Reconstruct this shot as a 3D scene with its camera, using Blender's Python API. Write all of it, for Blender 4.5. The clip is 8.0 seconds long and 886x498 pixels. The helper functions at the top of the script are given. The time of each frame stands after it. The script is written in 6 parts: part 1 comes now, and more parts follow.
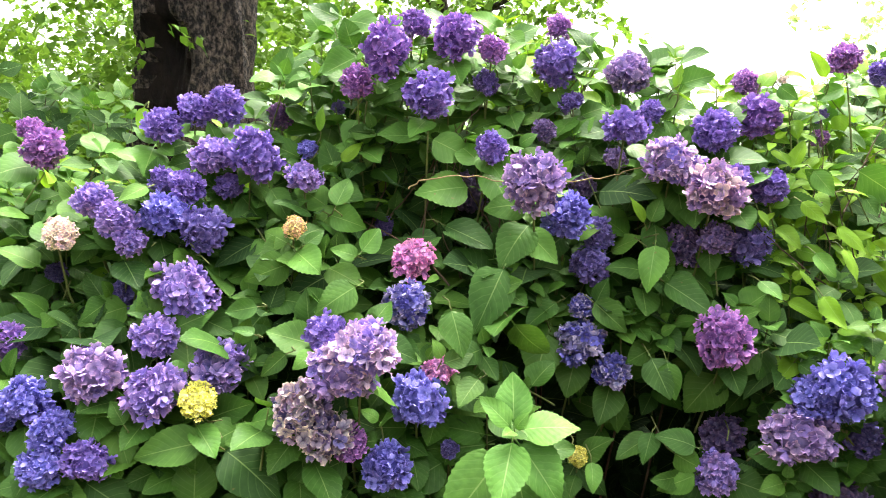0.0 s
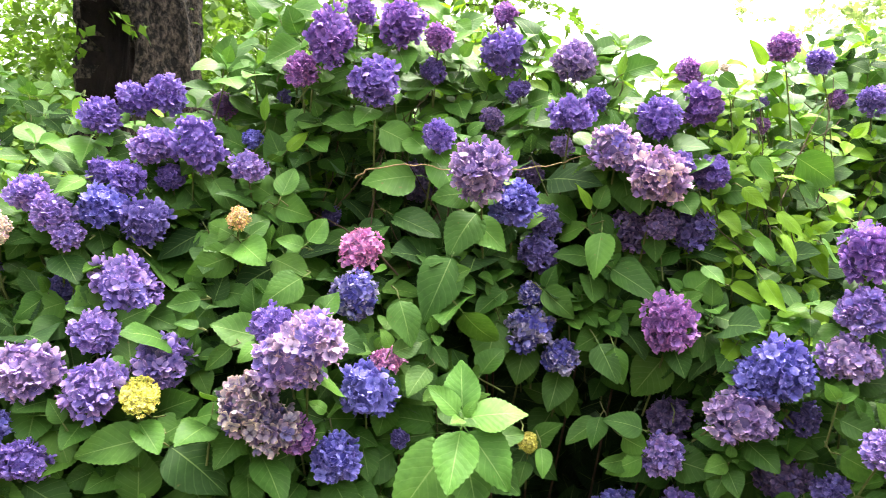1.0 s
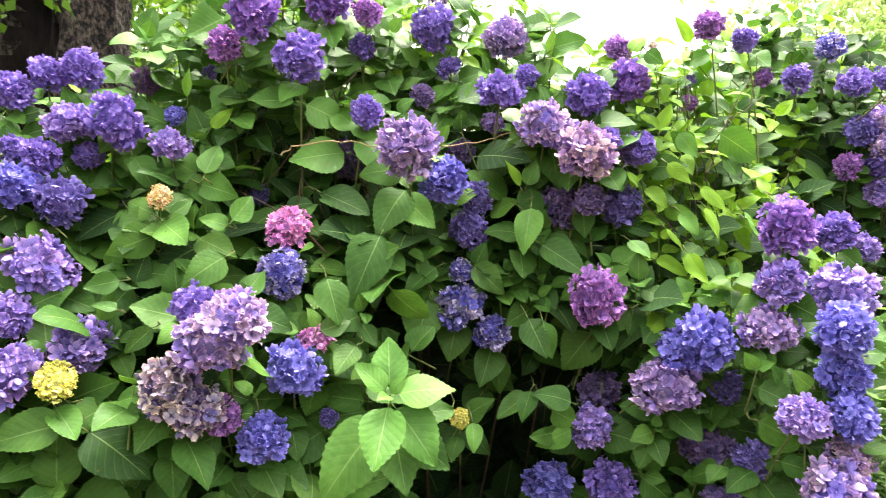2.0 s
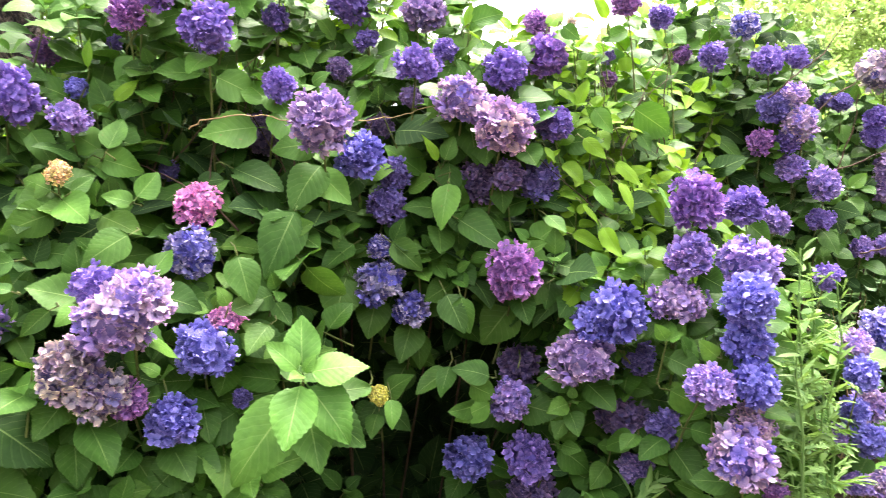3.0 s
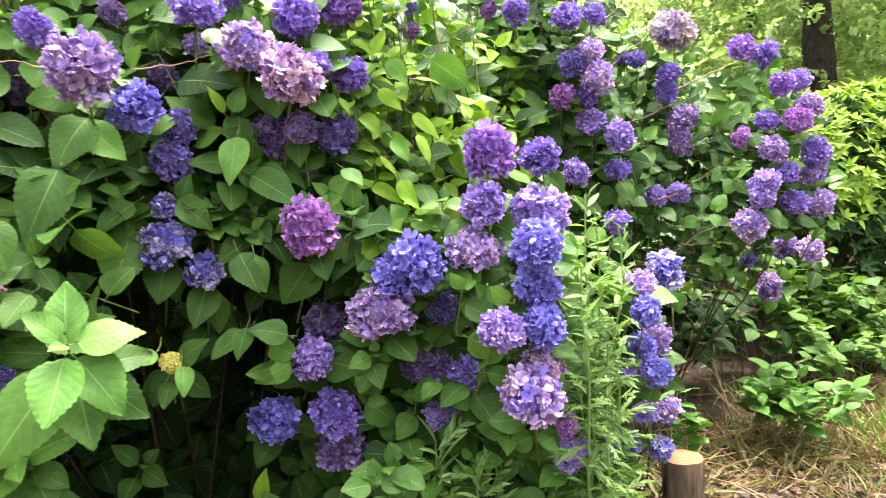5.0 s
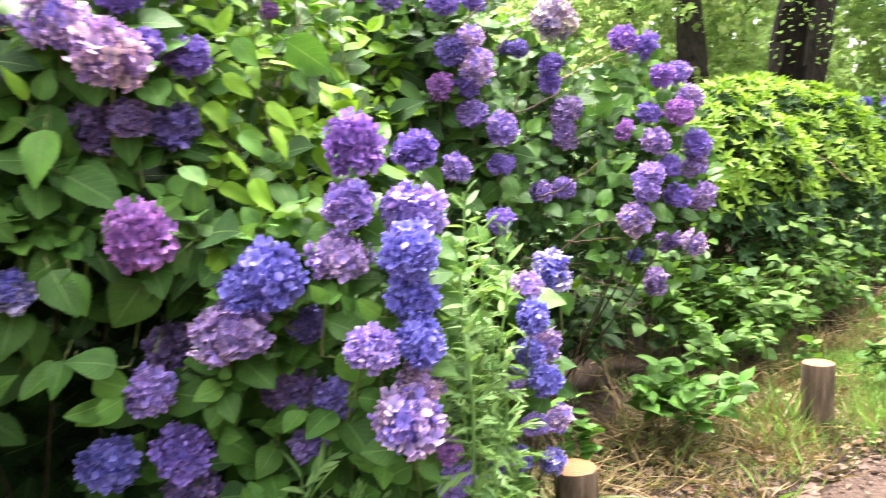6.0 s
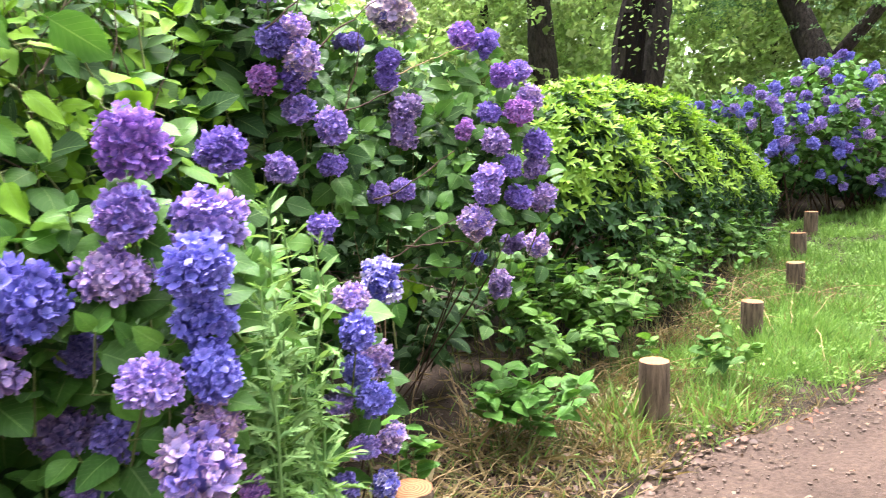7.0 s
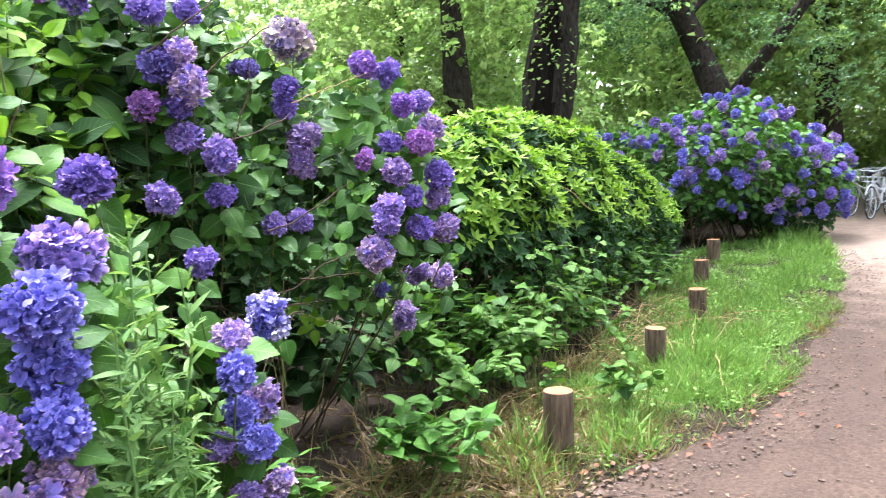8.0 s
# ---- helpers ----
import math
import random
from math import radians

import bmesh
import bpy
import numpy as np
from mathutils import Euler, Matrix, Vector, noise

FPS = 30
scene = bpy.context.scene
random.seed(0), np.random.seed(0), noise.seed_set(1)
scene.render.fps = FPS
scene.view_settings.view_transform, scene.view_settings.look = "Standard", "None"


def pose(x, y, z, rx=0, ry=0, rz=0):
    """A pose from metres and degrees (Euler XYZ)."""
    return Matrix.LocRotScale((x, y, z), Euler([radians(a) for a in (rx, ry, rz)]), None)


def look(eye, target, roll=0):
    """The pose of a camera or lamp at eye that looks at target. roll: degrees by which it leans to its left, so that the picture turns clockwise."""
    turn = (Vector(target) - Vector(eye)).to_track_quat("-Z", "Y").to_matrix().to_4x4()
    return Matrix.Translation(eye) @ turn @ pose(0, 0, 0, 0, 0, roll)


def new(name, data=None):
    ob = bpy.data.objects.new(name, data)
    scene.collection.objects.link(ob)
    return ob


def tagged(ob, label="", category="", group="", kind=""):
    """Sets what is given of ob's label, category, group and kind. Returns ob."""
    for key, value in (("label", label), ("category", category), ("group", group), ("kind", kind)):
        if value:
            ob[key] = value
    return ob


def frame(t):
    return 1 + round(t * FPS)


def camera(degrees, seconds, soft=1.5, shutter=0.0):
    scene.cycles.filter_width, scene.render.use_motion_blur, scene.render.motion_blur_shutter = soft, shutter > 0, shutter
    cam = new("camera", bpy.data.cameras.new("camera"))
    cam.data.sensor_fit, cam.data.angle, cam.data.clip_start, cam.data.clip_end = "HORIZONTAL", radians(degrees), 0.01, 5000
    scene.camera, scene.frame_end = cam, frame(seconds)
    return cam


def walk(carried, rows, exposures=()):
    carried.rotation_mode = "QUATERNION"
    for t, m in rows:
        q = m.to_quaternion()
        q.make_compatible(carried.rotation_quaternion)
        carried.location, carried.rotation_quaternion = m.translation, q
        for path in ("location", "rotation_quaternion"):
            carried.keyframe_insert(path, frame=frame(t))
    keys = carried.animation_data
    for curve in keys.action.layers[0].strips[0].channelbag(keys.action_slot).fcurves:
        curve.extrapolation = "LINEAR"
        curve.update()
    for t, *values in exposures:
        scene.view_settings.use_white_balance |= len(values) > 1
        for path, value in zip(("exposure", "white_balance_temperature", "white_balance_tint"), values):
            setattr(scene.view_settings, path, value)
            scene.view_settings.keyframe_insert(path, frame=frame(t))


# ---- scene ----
cam = camera(62.1, 8.0, soft=0.8, shutter=0.45)
PATH = [
    (0, (0.301, 0.295, 1.533), (0.223, 2.293, 1.556), 0.0),
    (0.5, (0.309, 0.299, 1.527), (0.291, 2.298, 1.546), -0.3),
    (1, (0.33, 0.303, 1.526), (0.365, 2.303, 1.525), -0.8),
    (1.5, (0.365, 0.305, 1.517), (0.46, 2.302, 1.496), -1.2),
    (3, (0.461, 0.318, 1.502), (0.785, 2.288, 1.386), -1.8),
    (3.5, (0.517, 0.316, 1.497), (0.926, 2.269, 1.358), -2.1),
    (4, (0.559, 0.304, 1.478), (1.063, 2.233, 1.311), -2.5),
    (4.5, (0.592, 0.3, 1.463), (1.192, 2.199, 1.27), -2.9),
    (4.7, (0.6, 0.301, 1.467), (1.248, 2.181, 1.257), -2.9),
    (5.8, (0.734, 0.459, 1.455), (1.618, 2.233, 1.191), -3.3),
    (6, (0.784, 0.516, 1.456), (1.749, 2.249, 1.2), -3.5),
    (6.5, (0.902, 0.605, 1.451), (2.078, 2.198, 1.171), -3.2),
    (7, (1.003, 0.603, 1.456), (2.264, 2.129, 1.174), -3.0),
    (7.5, (1.09, 0.588, 1.459), (2.435, 2.048, 1.21), -2.9),
    (8, (1.121, 0.583, 1.456), (2.545, 1.971, 1.24), -2.7),
]
walk(cam, [(t, look(eye, target, roll)) for t, eye, target, roll in PATH], [(0, 2.86, 6700, 13), (3, 3.07, 6700, 19), (5.6, 3.13, 6500, 22), (7, 2.88, 6150, 21), (8, 2.7, 5750, 18)])

# ---- light: a bright overcast noon in a park ----
SUN_ELEVATION, SUN_TURN = 72.0, 35.0
world = bpy.data.worlds.new("overcast_sky")
scene.world = world
world.use_nodes = True
wn = world.node_tree
sky = wn.nodes.new("ShaderNodeTexSky")
sky.sky_type, sky.sun_disc = "NISHITA", False
sky.sun_elevation, sky.sun_rotation = radians(SUN_ELEVATION), radians(SUN_TURN)
sky.air_density, sky.dust_density, sky.ozone_density = 1.0, 6.0, 0.6
pale = wn.nodes.new("ShaderNodeHueSaturation")
pale.inputs["Saturation"].default_value = 0.22
wn.links.new(sky.outputs[0], pale.inputs["Color"])
wn.links.new(pale.outputs[0], wn.nodes["Background"].inputs["Color"])
wn.nodes["Background"].inputs["Strength"].default_value = 0.15

sun = new("sun", bpy.data.lights.new("sun", "SUN"))
sun.data.energy, sun.data.angle, sun.data.color = 1.5, radians(40), (1.0, 0.96, 0.9)
sun_way = Vector((math.sin(radians(SUN_TURN)) * math.cos(radians(SUN_ELEVATION)), math.cos(radians(SUN_TURN)) * math.cos(radians(SUN_ELEVATION)), math.sin(radians(SUN_ELEVATION))))
sun.matrix_world = look(sun_way * 30, (0, 0, 0))


# ---- materials ----
def srgb(r, g, b):
    return tuple((c / 255 / 12.92 if c < 10 else ((c / 255 + 0.055) / 1.055) ** 2.4) for c in (r, g, b)) + (1.0,)


class Nodes:
    """A small helper to write node trees in few lines."""

    def __init__(self, name):
        self.mat = bpy.data.materials.new(name)
        self.mat.use_nodes = True
        self.tree = self.mat.node_tree
        self.bsdf = self.tree.nodes["Principled BSDF"]
        self.out = self.tree.nodes["Material Output"]

    def add(self, kind, **values):
        node = self.tree.nodes.new("ShaderNode" + kind)
        for key, value in values.items():
            node.inputs[key].default_value = value
        return node

    def link(self, a, b):
        self.tree.links.new(a, b)

    def ramp(self, factor, stops):
        node = self.tree.nodes.new("ShaderNodeValToRGB")
        els = node.color_ramp.elements
        while len(els) < len(stops):
            els.new(0.5)
        for el, (at, colour) in zip(els, stops):
            el.position, el.color = at, colour
        self.link(factor, node.inputs[0])
        return node.outputs[0]

    def math(self, op, a, b=None, c=None):
        node = self.tree.nodes.new("ShaderNodeMath")
        node.operation = op
        for i, v in enumerate((a, b, c)):
            if v is None:
                continue
            if isinstance(v, (int, float)):
                node.inputs[i].default_value = v
            else:
                self.link(v, node.inputs[i])
        return node.outputs[0]

    def mix(self, factor, a, b, mode="MIX"):
        node = self.tree.nodes.new("ShaderNodeMix")
        node.data_type, node.blend_type = "RGBA", mode
        for slot, v in ((0, factor), (6, a), (7, b)):
            if isinstance(v, (int, float, tuple)):
                node.inputs[slot].default_value = v
            else:
                self.link(v, node.inputs[slot])
        return node.outputs[2]

    def noise(self, scale, detail=4.0, rough=0.6, coords="Object", stretch=None):
        tc = self.tree.nodes.new("ShaderNodeTexCoord")
        src = tc.outputs[coords]
        if stretch:
            mp = self.add("Mapping", Scale=stretch)
            self.link(src, mp.inputs[0])
            src = mp.outputs[0]
        node = self.add("TexNoise", Scale=scale, Detail=detail, Roughness=rough)
        self.link(src, node.inputs["Vector"])
        return node.outputs["Fac"]

    def bump(self, height, strength, distance):
        node = self.add("Bump", Strength=strength, Distance=distance)
        self.link(height, node.inputs["Height"])
        self.link(node.outputs[0], self.bsdf.inputs["Normal"])

    def lot(self):
        """One random number for each piece, be it an object or an island of a joined mesh."""
        info = self.tree.nodes.new("ShaderNodeObjectInfo")
        geo = self.tree.nodes.new("ShaderNodeNewGeometry")
        return self.math("FRACT", self.math("ADD", info.outputs["Random"], geo.outputs["Random Per Island"]))

    def colour(self, socket):
        self.link(socket, self.bsdf.inputs["Base Color"])

    def thin(self, socket, share):
        """Lets light through, as leaves and petals do."""
        tr = self.add("BsdfTranslucent")
        self.link(socket, tr.inputs["Color"])
        mx = self.add("MixShader", Fac=share)
        self.link(self.bsdf.outputs[0], mx.inputs[1])
        self.link(tr.outputs[0], mx.inputs[2])
        self.link(mx.outputs[0], self.out.inputs["Surface"])

    def set(self, **values):
        for key, value in values.items():
            self.bsdf.inputs[key.replace("_", " ")].default_value = value
        return self.mat


def leaf_material(name, colours, veins=True, rough=0.5, share=0.3, glow=1.15, cool=0.55, gloss=0.18):
    n = Nodes(name)
    lot = n.lot()
    base = n.ramp(lot, [(i / (len(colours) - 1), srgb(*c)) for i, c in enumerate(colours)])
    blotch = n.noise(9.0, 3.0)
    base = n.mix(0.35, base, n.ramp(blotch, [(0.3, (0.55, 0.6, 0.5, 1)), (0.7, (1.25, 1.2, 1.1, 1))]), "MULTIPLY")
    if veins:
        uv = n.add("UVMap")
        sep = n.add("SeparateXYZ")
        n.link(uv.outputs[0], sep.inputs[0])
        side = n.math("ABSOLUTE", n.math("SUBTRACT", sep.outputs[0], 0.5))
        mid = n.math("LESS_THAN", side, 0.014)
        comb = n.math("FRACT", n.math("MULTIPLY", n.math("SUBTRACT", sep.outputs[1], n.math("MULTIPLY", side, 0.55)), 8.0))
        rib = n.math("LESS_THAN", n.math("ABSOLUTE", n.math("SUBTRACT", comb, 0.5)), 0.06)
        line = n.math("MAXIMUM", mid, n.math("MULTIPLY", rib, 0.22))
        base = n.mix(n.math("MULTIPLY", line, 0.4), base, srgb(150, 180, 110))
        shift = n.add("CombineXYZ")
        n.link(n.math("MULTIPLY", lot, 37.0), shift.inputs[2])
        place = n.tree.nodes.new("ShaderNodeVectorMath")
        n.link(uv.outputs[0], place.inputs[0])
        n.link(shift.outputs[0], place.inputs[1])
        speck = n.add("TexNoise", Scale=7.0, Detail=3.0, Roughness=0.6)
        n.link(place.outputs[0], speck.inputs["Vector"])
        tone = n.add("TexNoise", Scale=2.2, Detail=2.0, Roughness=0.5)
        n.link(place.outputs[0], tone.inputs["Vector"])
        base = n.mix(0.55, base, n.ramp(tone.outputs["Fac"], [(0.3, (0.62, 0.68, 0.6, 1)), (0.7, (1.3, 1.25, 1.15, 1))]), "MULTIPLY")
        base = n.mix(n.ramp(speck.outputs["Fac"], [(0.7, (0, 0, 0, 1)), (0.76, (0.55, 0.55, 0.55, 1))]), base, srgb(122, 104, 62))
        soft = n.math("ABSOLUTE", n.math("SUBTRACT", comb, 0.5))
        n.bump(n.math("SUBTRACT", n.math("MULTIPLY", soft, 1.0), n.math("MULTIPLY", mid, 0.5)), 0.11, 0.007)
    n.colour(base)
    n.set(Roughness=rough)
    n.bsdf.inputs["Specular IOR Level"].default_value = gloss
    n.thin(n.mix(1.0, base, (glow, glow, glow * cool, 1), "MULTIPLY"), share)
    return n.mat


LEAF = leaf_material("hydrangea_leaf", [(54, 90, 40), (74, 116, 48), (62, 102, 43), (90, 132, 54), (46, 80, 36)])
LEAF_YOUNG = leaf_material("young_hydrangea_leaf", [(74, 120, 47), (92, 138, 58), (66, 108, 42)], share=0.2)
# brightness of sun through the leaves is put into this colour
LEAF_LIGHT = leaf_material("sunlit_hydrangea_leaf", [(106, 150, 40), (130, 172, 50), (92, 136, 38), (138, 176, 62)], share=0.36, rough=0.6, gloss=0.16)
# dark copy of the leaf: the shade inside the bushes is in its colour
LEAF_SHADED = leaf_material("shaded_hydrangea_leaf", [(36, 60, 34), (46, 76, 40), (52, 80, 40)], rough=0.75, gloss=0.12)
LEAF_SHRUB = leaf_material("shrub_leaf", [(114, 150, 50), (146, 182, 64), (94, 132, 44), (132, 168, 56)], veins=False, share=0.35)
# darker copy of the shrub leaf that carries the shade inside the shrub
LEAF_SHRUB_SHADED = leaf_material("shaded_shrub_leaf", [(42, 72, 36), (54, 88, 44), (38, 66, 34)], veins=False)
LEAF_VINE = leaf_material("undergrowth_leaf", [(68, 106, 42), (90, 128, 52), (54, 88, 37), (80, 116, 46)], rough=0.6, gloss=0.16)
LEAF_WEED = leaf_material("weed_leaf", [(114, 150, 86), (134, 168, 100), (98, 136, 78)], veins=False, share=0.35)
# haze and backlight of the wood are put into these two colours
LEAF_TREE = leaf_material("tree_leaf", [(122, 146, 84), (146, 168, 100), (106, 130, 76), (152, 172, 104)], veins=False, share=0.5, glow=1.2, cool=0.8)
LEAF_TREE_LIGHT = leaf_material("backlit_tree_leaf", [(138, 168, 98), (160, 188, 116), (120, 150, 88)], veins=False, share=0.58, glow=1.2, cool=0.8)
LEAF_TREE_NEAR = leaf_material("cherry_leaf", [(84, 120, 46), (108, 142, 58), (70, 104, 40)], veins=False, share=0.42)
# tree leaf for shaded parts, darkened in the colour itself
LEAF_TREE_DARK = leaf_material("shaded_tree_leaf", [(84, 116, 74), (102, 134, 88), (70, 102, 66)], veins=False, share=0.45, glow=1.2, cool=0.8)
GRASS = leaf_material("grass_blade", [(98, 134, 56), (124, 160, 76), (80, 114, 50), (136, 166, 86)], veins=False, share=0.3, cool=0.75)
GRASS_DRY = leaf_material("dry_grass_blade", [(122, 104, 70), (146, 128, 88), (100, 92, 56), (94, 106, 56)], veins=False, share=0.2, glow=1.0)


def petal_material(name, colours, soft=True):
    n = Nodes(name + "_petals")
    lot = n.lot()
    base = n.ramp(lot, [(i / (len(colours) - 1), srgb(*(0.66 * a + 0.34 * g for a, g in zip(c, (196, 184, 190)))) if soft else srgb(*c)) for i, c in enumerate(colours)])
    uv = n.add("UVMap")
    sep = n.add("SeparateXYZ")
    n.link(uv.outputs[0], sep.inputs[0])
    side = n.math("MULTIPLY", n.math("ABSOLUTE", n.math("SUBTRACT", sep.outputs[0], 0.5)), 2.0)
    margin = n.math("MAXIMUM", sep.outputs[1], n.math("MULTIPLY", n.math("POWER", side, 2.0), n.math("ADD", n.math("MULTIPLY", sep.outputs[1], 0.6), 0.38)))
    # pale margins, with edge highlights and the gaps' shade painted in
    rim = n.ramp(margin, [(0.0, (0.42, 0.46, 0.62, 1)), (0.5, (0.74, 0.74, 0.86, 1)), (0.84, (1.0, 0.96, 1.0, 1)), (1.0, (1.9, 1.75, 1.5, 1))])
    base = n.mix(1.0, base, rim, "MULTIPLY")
    patch = n.ramp(n.noise(5.0, 2.0), [(0.3, (0.78, 0.8, 0.95, 1)), (0.7, (1.15, 1.08, 1.05, 1))])
    base = n.mix(0.8, base, patch, "MULTIPLY")
    crease = n.noise(11.0, 3.0, 0.65)
    base = n.mix(0.7, base, n.ramp(crease, [(0.32, (0.62, 0.64, 0.74, 1)), (0.62, (1.15, 1.12, 1.08, 1))]), "MULTIPLY")
    n.bump(crease, 0.5, 0.004)
    n.colour(base)
    n.set(Roughness=0.6)
    n.bsdf.inputs["Specular IOR Level"].default_value = 0.25
    n.thin(base, 0.16)
    return n.mat


PETALS = {
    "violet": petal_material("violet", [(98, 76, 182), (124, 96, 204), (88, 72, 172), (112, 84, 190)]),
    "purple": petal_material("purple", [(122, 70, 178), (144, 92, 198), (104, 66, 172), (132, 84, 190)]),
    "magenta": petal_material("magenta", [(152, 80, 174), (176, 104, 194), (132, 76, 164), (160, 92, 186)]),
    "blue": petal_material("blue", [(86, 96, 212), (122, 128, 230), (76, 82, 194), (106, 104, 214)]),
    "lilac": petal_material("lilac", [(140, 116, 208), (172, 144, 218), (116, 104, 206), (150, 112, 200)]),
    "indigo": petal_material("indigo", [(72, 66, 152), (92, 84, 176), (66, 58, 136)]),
    # dusky: the shade of heads set back in the bush is in its colour
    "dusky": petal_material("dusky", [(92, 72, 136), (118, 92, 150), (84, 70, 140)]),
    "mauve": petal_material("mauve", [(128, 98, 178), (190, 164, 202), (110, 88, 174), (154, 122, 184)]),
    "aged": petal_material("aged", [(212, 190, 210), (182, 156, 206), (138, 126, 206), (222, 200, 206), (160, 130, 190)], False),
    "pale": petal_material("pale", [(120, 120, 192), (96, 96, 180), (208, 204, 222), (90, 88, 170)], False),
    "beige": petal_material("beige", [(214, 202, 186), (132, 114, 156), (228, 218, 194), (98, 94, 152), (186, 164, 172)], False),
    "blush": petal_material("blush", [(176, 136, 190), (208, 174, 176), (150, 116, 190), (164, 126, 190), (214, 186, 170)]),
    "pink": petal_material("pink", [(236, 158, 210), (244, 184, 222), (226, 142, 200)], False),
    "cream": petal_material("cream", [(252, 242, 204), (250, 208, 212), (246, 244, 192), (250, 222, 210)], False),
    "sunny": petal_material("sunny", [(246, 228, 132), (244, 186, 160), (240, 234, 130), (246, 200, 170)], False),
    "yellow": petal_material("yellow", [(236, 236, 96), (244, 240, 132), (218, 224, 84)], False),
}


def plain_material(name, dark, light, scale, rough=0.8, relief=0.4, depth=0.01, stretch=None, detail=6.0, lo=0.3, hi=0.72):
    n = Nodes(name)
    f = n.noise(scale, detail, 0.65, stretch=stretch)
    g = n.noise(scale * 0.17, 3.0, 0.5, stretch=stretch)
    base = n.ramp(f, [(lo, srgb(*dark)), (hi, srgb(*light))])
    base = n.mix(0.6, base, n.ramp(g, [(0.3, (0.6, 0.6, 0.6, 1)), (0.7, (1.25, 1.22, 1.2, 1))]), "MULTIPLY")
    n.colour(base)
    n.bsdf.inputs["Specular IOR Level"].default_value = 0.2
    n.bump(f, relief, depth)
    return n.set(Roughness=rough)


STEM = plain_material("hydrangea_stem", (74, 92, 44), (122, 128, 74), 30.0, 0.6)
WOODY = plain_material("woody_stem", (48, 38, 29), (96, 78, 60), 24.0)
STRAW = plain_material("dry_stalk", (128, 106, 70), (184, 160, 116), 20.0)
BARK = plain_material("tree_bark", (16, 12, 10), (100, 88, 77), 40.0, 0.85, 1.0, 0.1, stretch=(1, 1, 0.6), lo=0.44, hi=0.64)
BARK_GREY = plain_material("grey_tree_bark", (20, 17, 15), (76, 67, 60), 22.0, 0.9, 1.0, 0.1, stretch=(1, 1, 0.35))
BARK_HOLLOW = plain_material("rotten_bark", (6, 5, 4), (34, 25, 20), 14.0, 0.95, 1.0, 0.06, stretch=(1, 1, 0.4))
POST_SIDE = plain_material("log_side", (50, 41, 32), (132, 114, 92), 46.0, 0.9, 1.0, 0.015, stretch=(1, 1, 0.12))
SOIL = plain_material("woodland_soil", (26, 20, 14), (58, 46, 32), 30.0, 0.95, 0.8, 0.02)


def path_material():
    """Trodden dirt; light on the open square beyond the bend is painted paler."""
    n = Nodes("trodden_dirt")
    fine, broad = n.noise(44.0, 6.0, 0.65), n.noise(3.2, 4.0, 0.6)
    near_dirt = n.ramp(fine, [(0.3, srgb(50, 40, 32)), (0.72, srgb(82, 68, 57))])
    lit_dirt = n.ramp(fine, [(0.3, srgb(106, 92, 79)), (0.72, srgb(142, 126, 111))])
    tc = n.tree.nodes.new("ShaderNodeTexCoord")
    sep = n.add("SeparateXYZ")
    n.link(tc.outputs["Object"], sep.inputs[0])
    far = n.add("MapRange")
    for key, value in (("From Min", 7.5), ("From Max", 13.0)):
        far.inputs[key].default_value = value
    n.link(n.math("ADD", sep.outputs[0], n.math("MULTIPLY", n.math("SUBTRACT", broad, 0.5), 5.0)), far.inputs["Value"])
    # the lit tone takes over towards the far end
    base = n.mix(far.outputs[0], near_dirt, lit_dirt)
    base = n.mix(0.6, base, n.ramp(broad, [(0.3, (0.66, 0.64, 0.62, 1)), (0.7, (1.25, 1.22, 1.2, 1))]), "MULTIPLY")
    n.colour(base)
    n.bsdf.inputs["Specular IOR Level"].default_value = 0.2
    n.bump(fine, 0.55, 0.012)
    return n.set(Roughness=0.95)


PATH_DIRT = path_material()
DEAD_LEAF = leaf_material("dead_leaf", [(76, 58, 45), (106, 83, 64), (64, 50, 41), (122, 102, 82)], veins=False, share=0.1, glow=1.0)
RUSTY_LEAF = leaf_material("rusty_dead_leaf", [(104, 62, 42), (130, 84, 58), (90, 56, 40)], veins=False, share=0.1, glow=1.0)
PEBBLE = plain_material("pebble", (66, 54, 47), (124, 108, 96), 60.0, 0.8)


def log_end_material():
    n = Nodes("log_end_grain")
    tc = n.tree.nodes.new("ShaderNodeTexCoord")
    wave = n.add("TexWave", Scale=26.0, Distortion=2.5)
    wave.wave_type, wave.rings_direction = "RINGS", "Z"
    n.link(tc.outputs["Object"], wave.inputs["Vector"])
    base = n.ramp(wave.outputs["Fac"], [(0.2, srgb(122, 78, 42)), (0.8, srgb(162, 110, 64))])
    base = n.mix(0.5, base, n.ramp(n.noise(18.0), [(0.3, (0.7, 0.65, 0.6, 1)), (0.7, (1.15, 1.1, 1.1, 1))]), "MULTIPLY")
    n.colour(base)
    n.bump(wave.outputs["Fac"], 0.3, 0.003)
    return n.set(Roughness=0.8)


POST_END = log_end_material()


def metal_paint(name, colour, rough=0.35, metal=0.0):
    n = Nodes(name)
    n.colour(n.mix(0.4, srgb(*colour), n.ramp(n.noise(30.0), [(0.3, (0.7, 0.7, 0.7, 1)), (0.7, (1.1, 1.1, 1.1, 1))]), "MULTIPLY"))
    return n.set(Roughness=rough, Metallic=metal)


SILVER = metal_paint("silver_paint", (200, 204, 208), 0.3, 0.6)
RUBBER = metal_paint("black_rubber", (38, 38, 40), 0.7)
PALE_PAINT = metal_paint("pale_frame_paint", (214, 218, 222), 0.3)


# ---- mesh helpers ----
RNG = np.random.RandomState(7)


def unit(v):
    v = np.asarray(v, float)
    return v / max(np.linalg.norm(v), 1e-9)


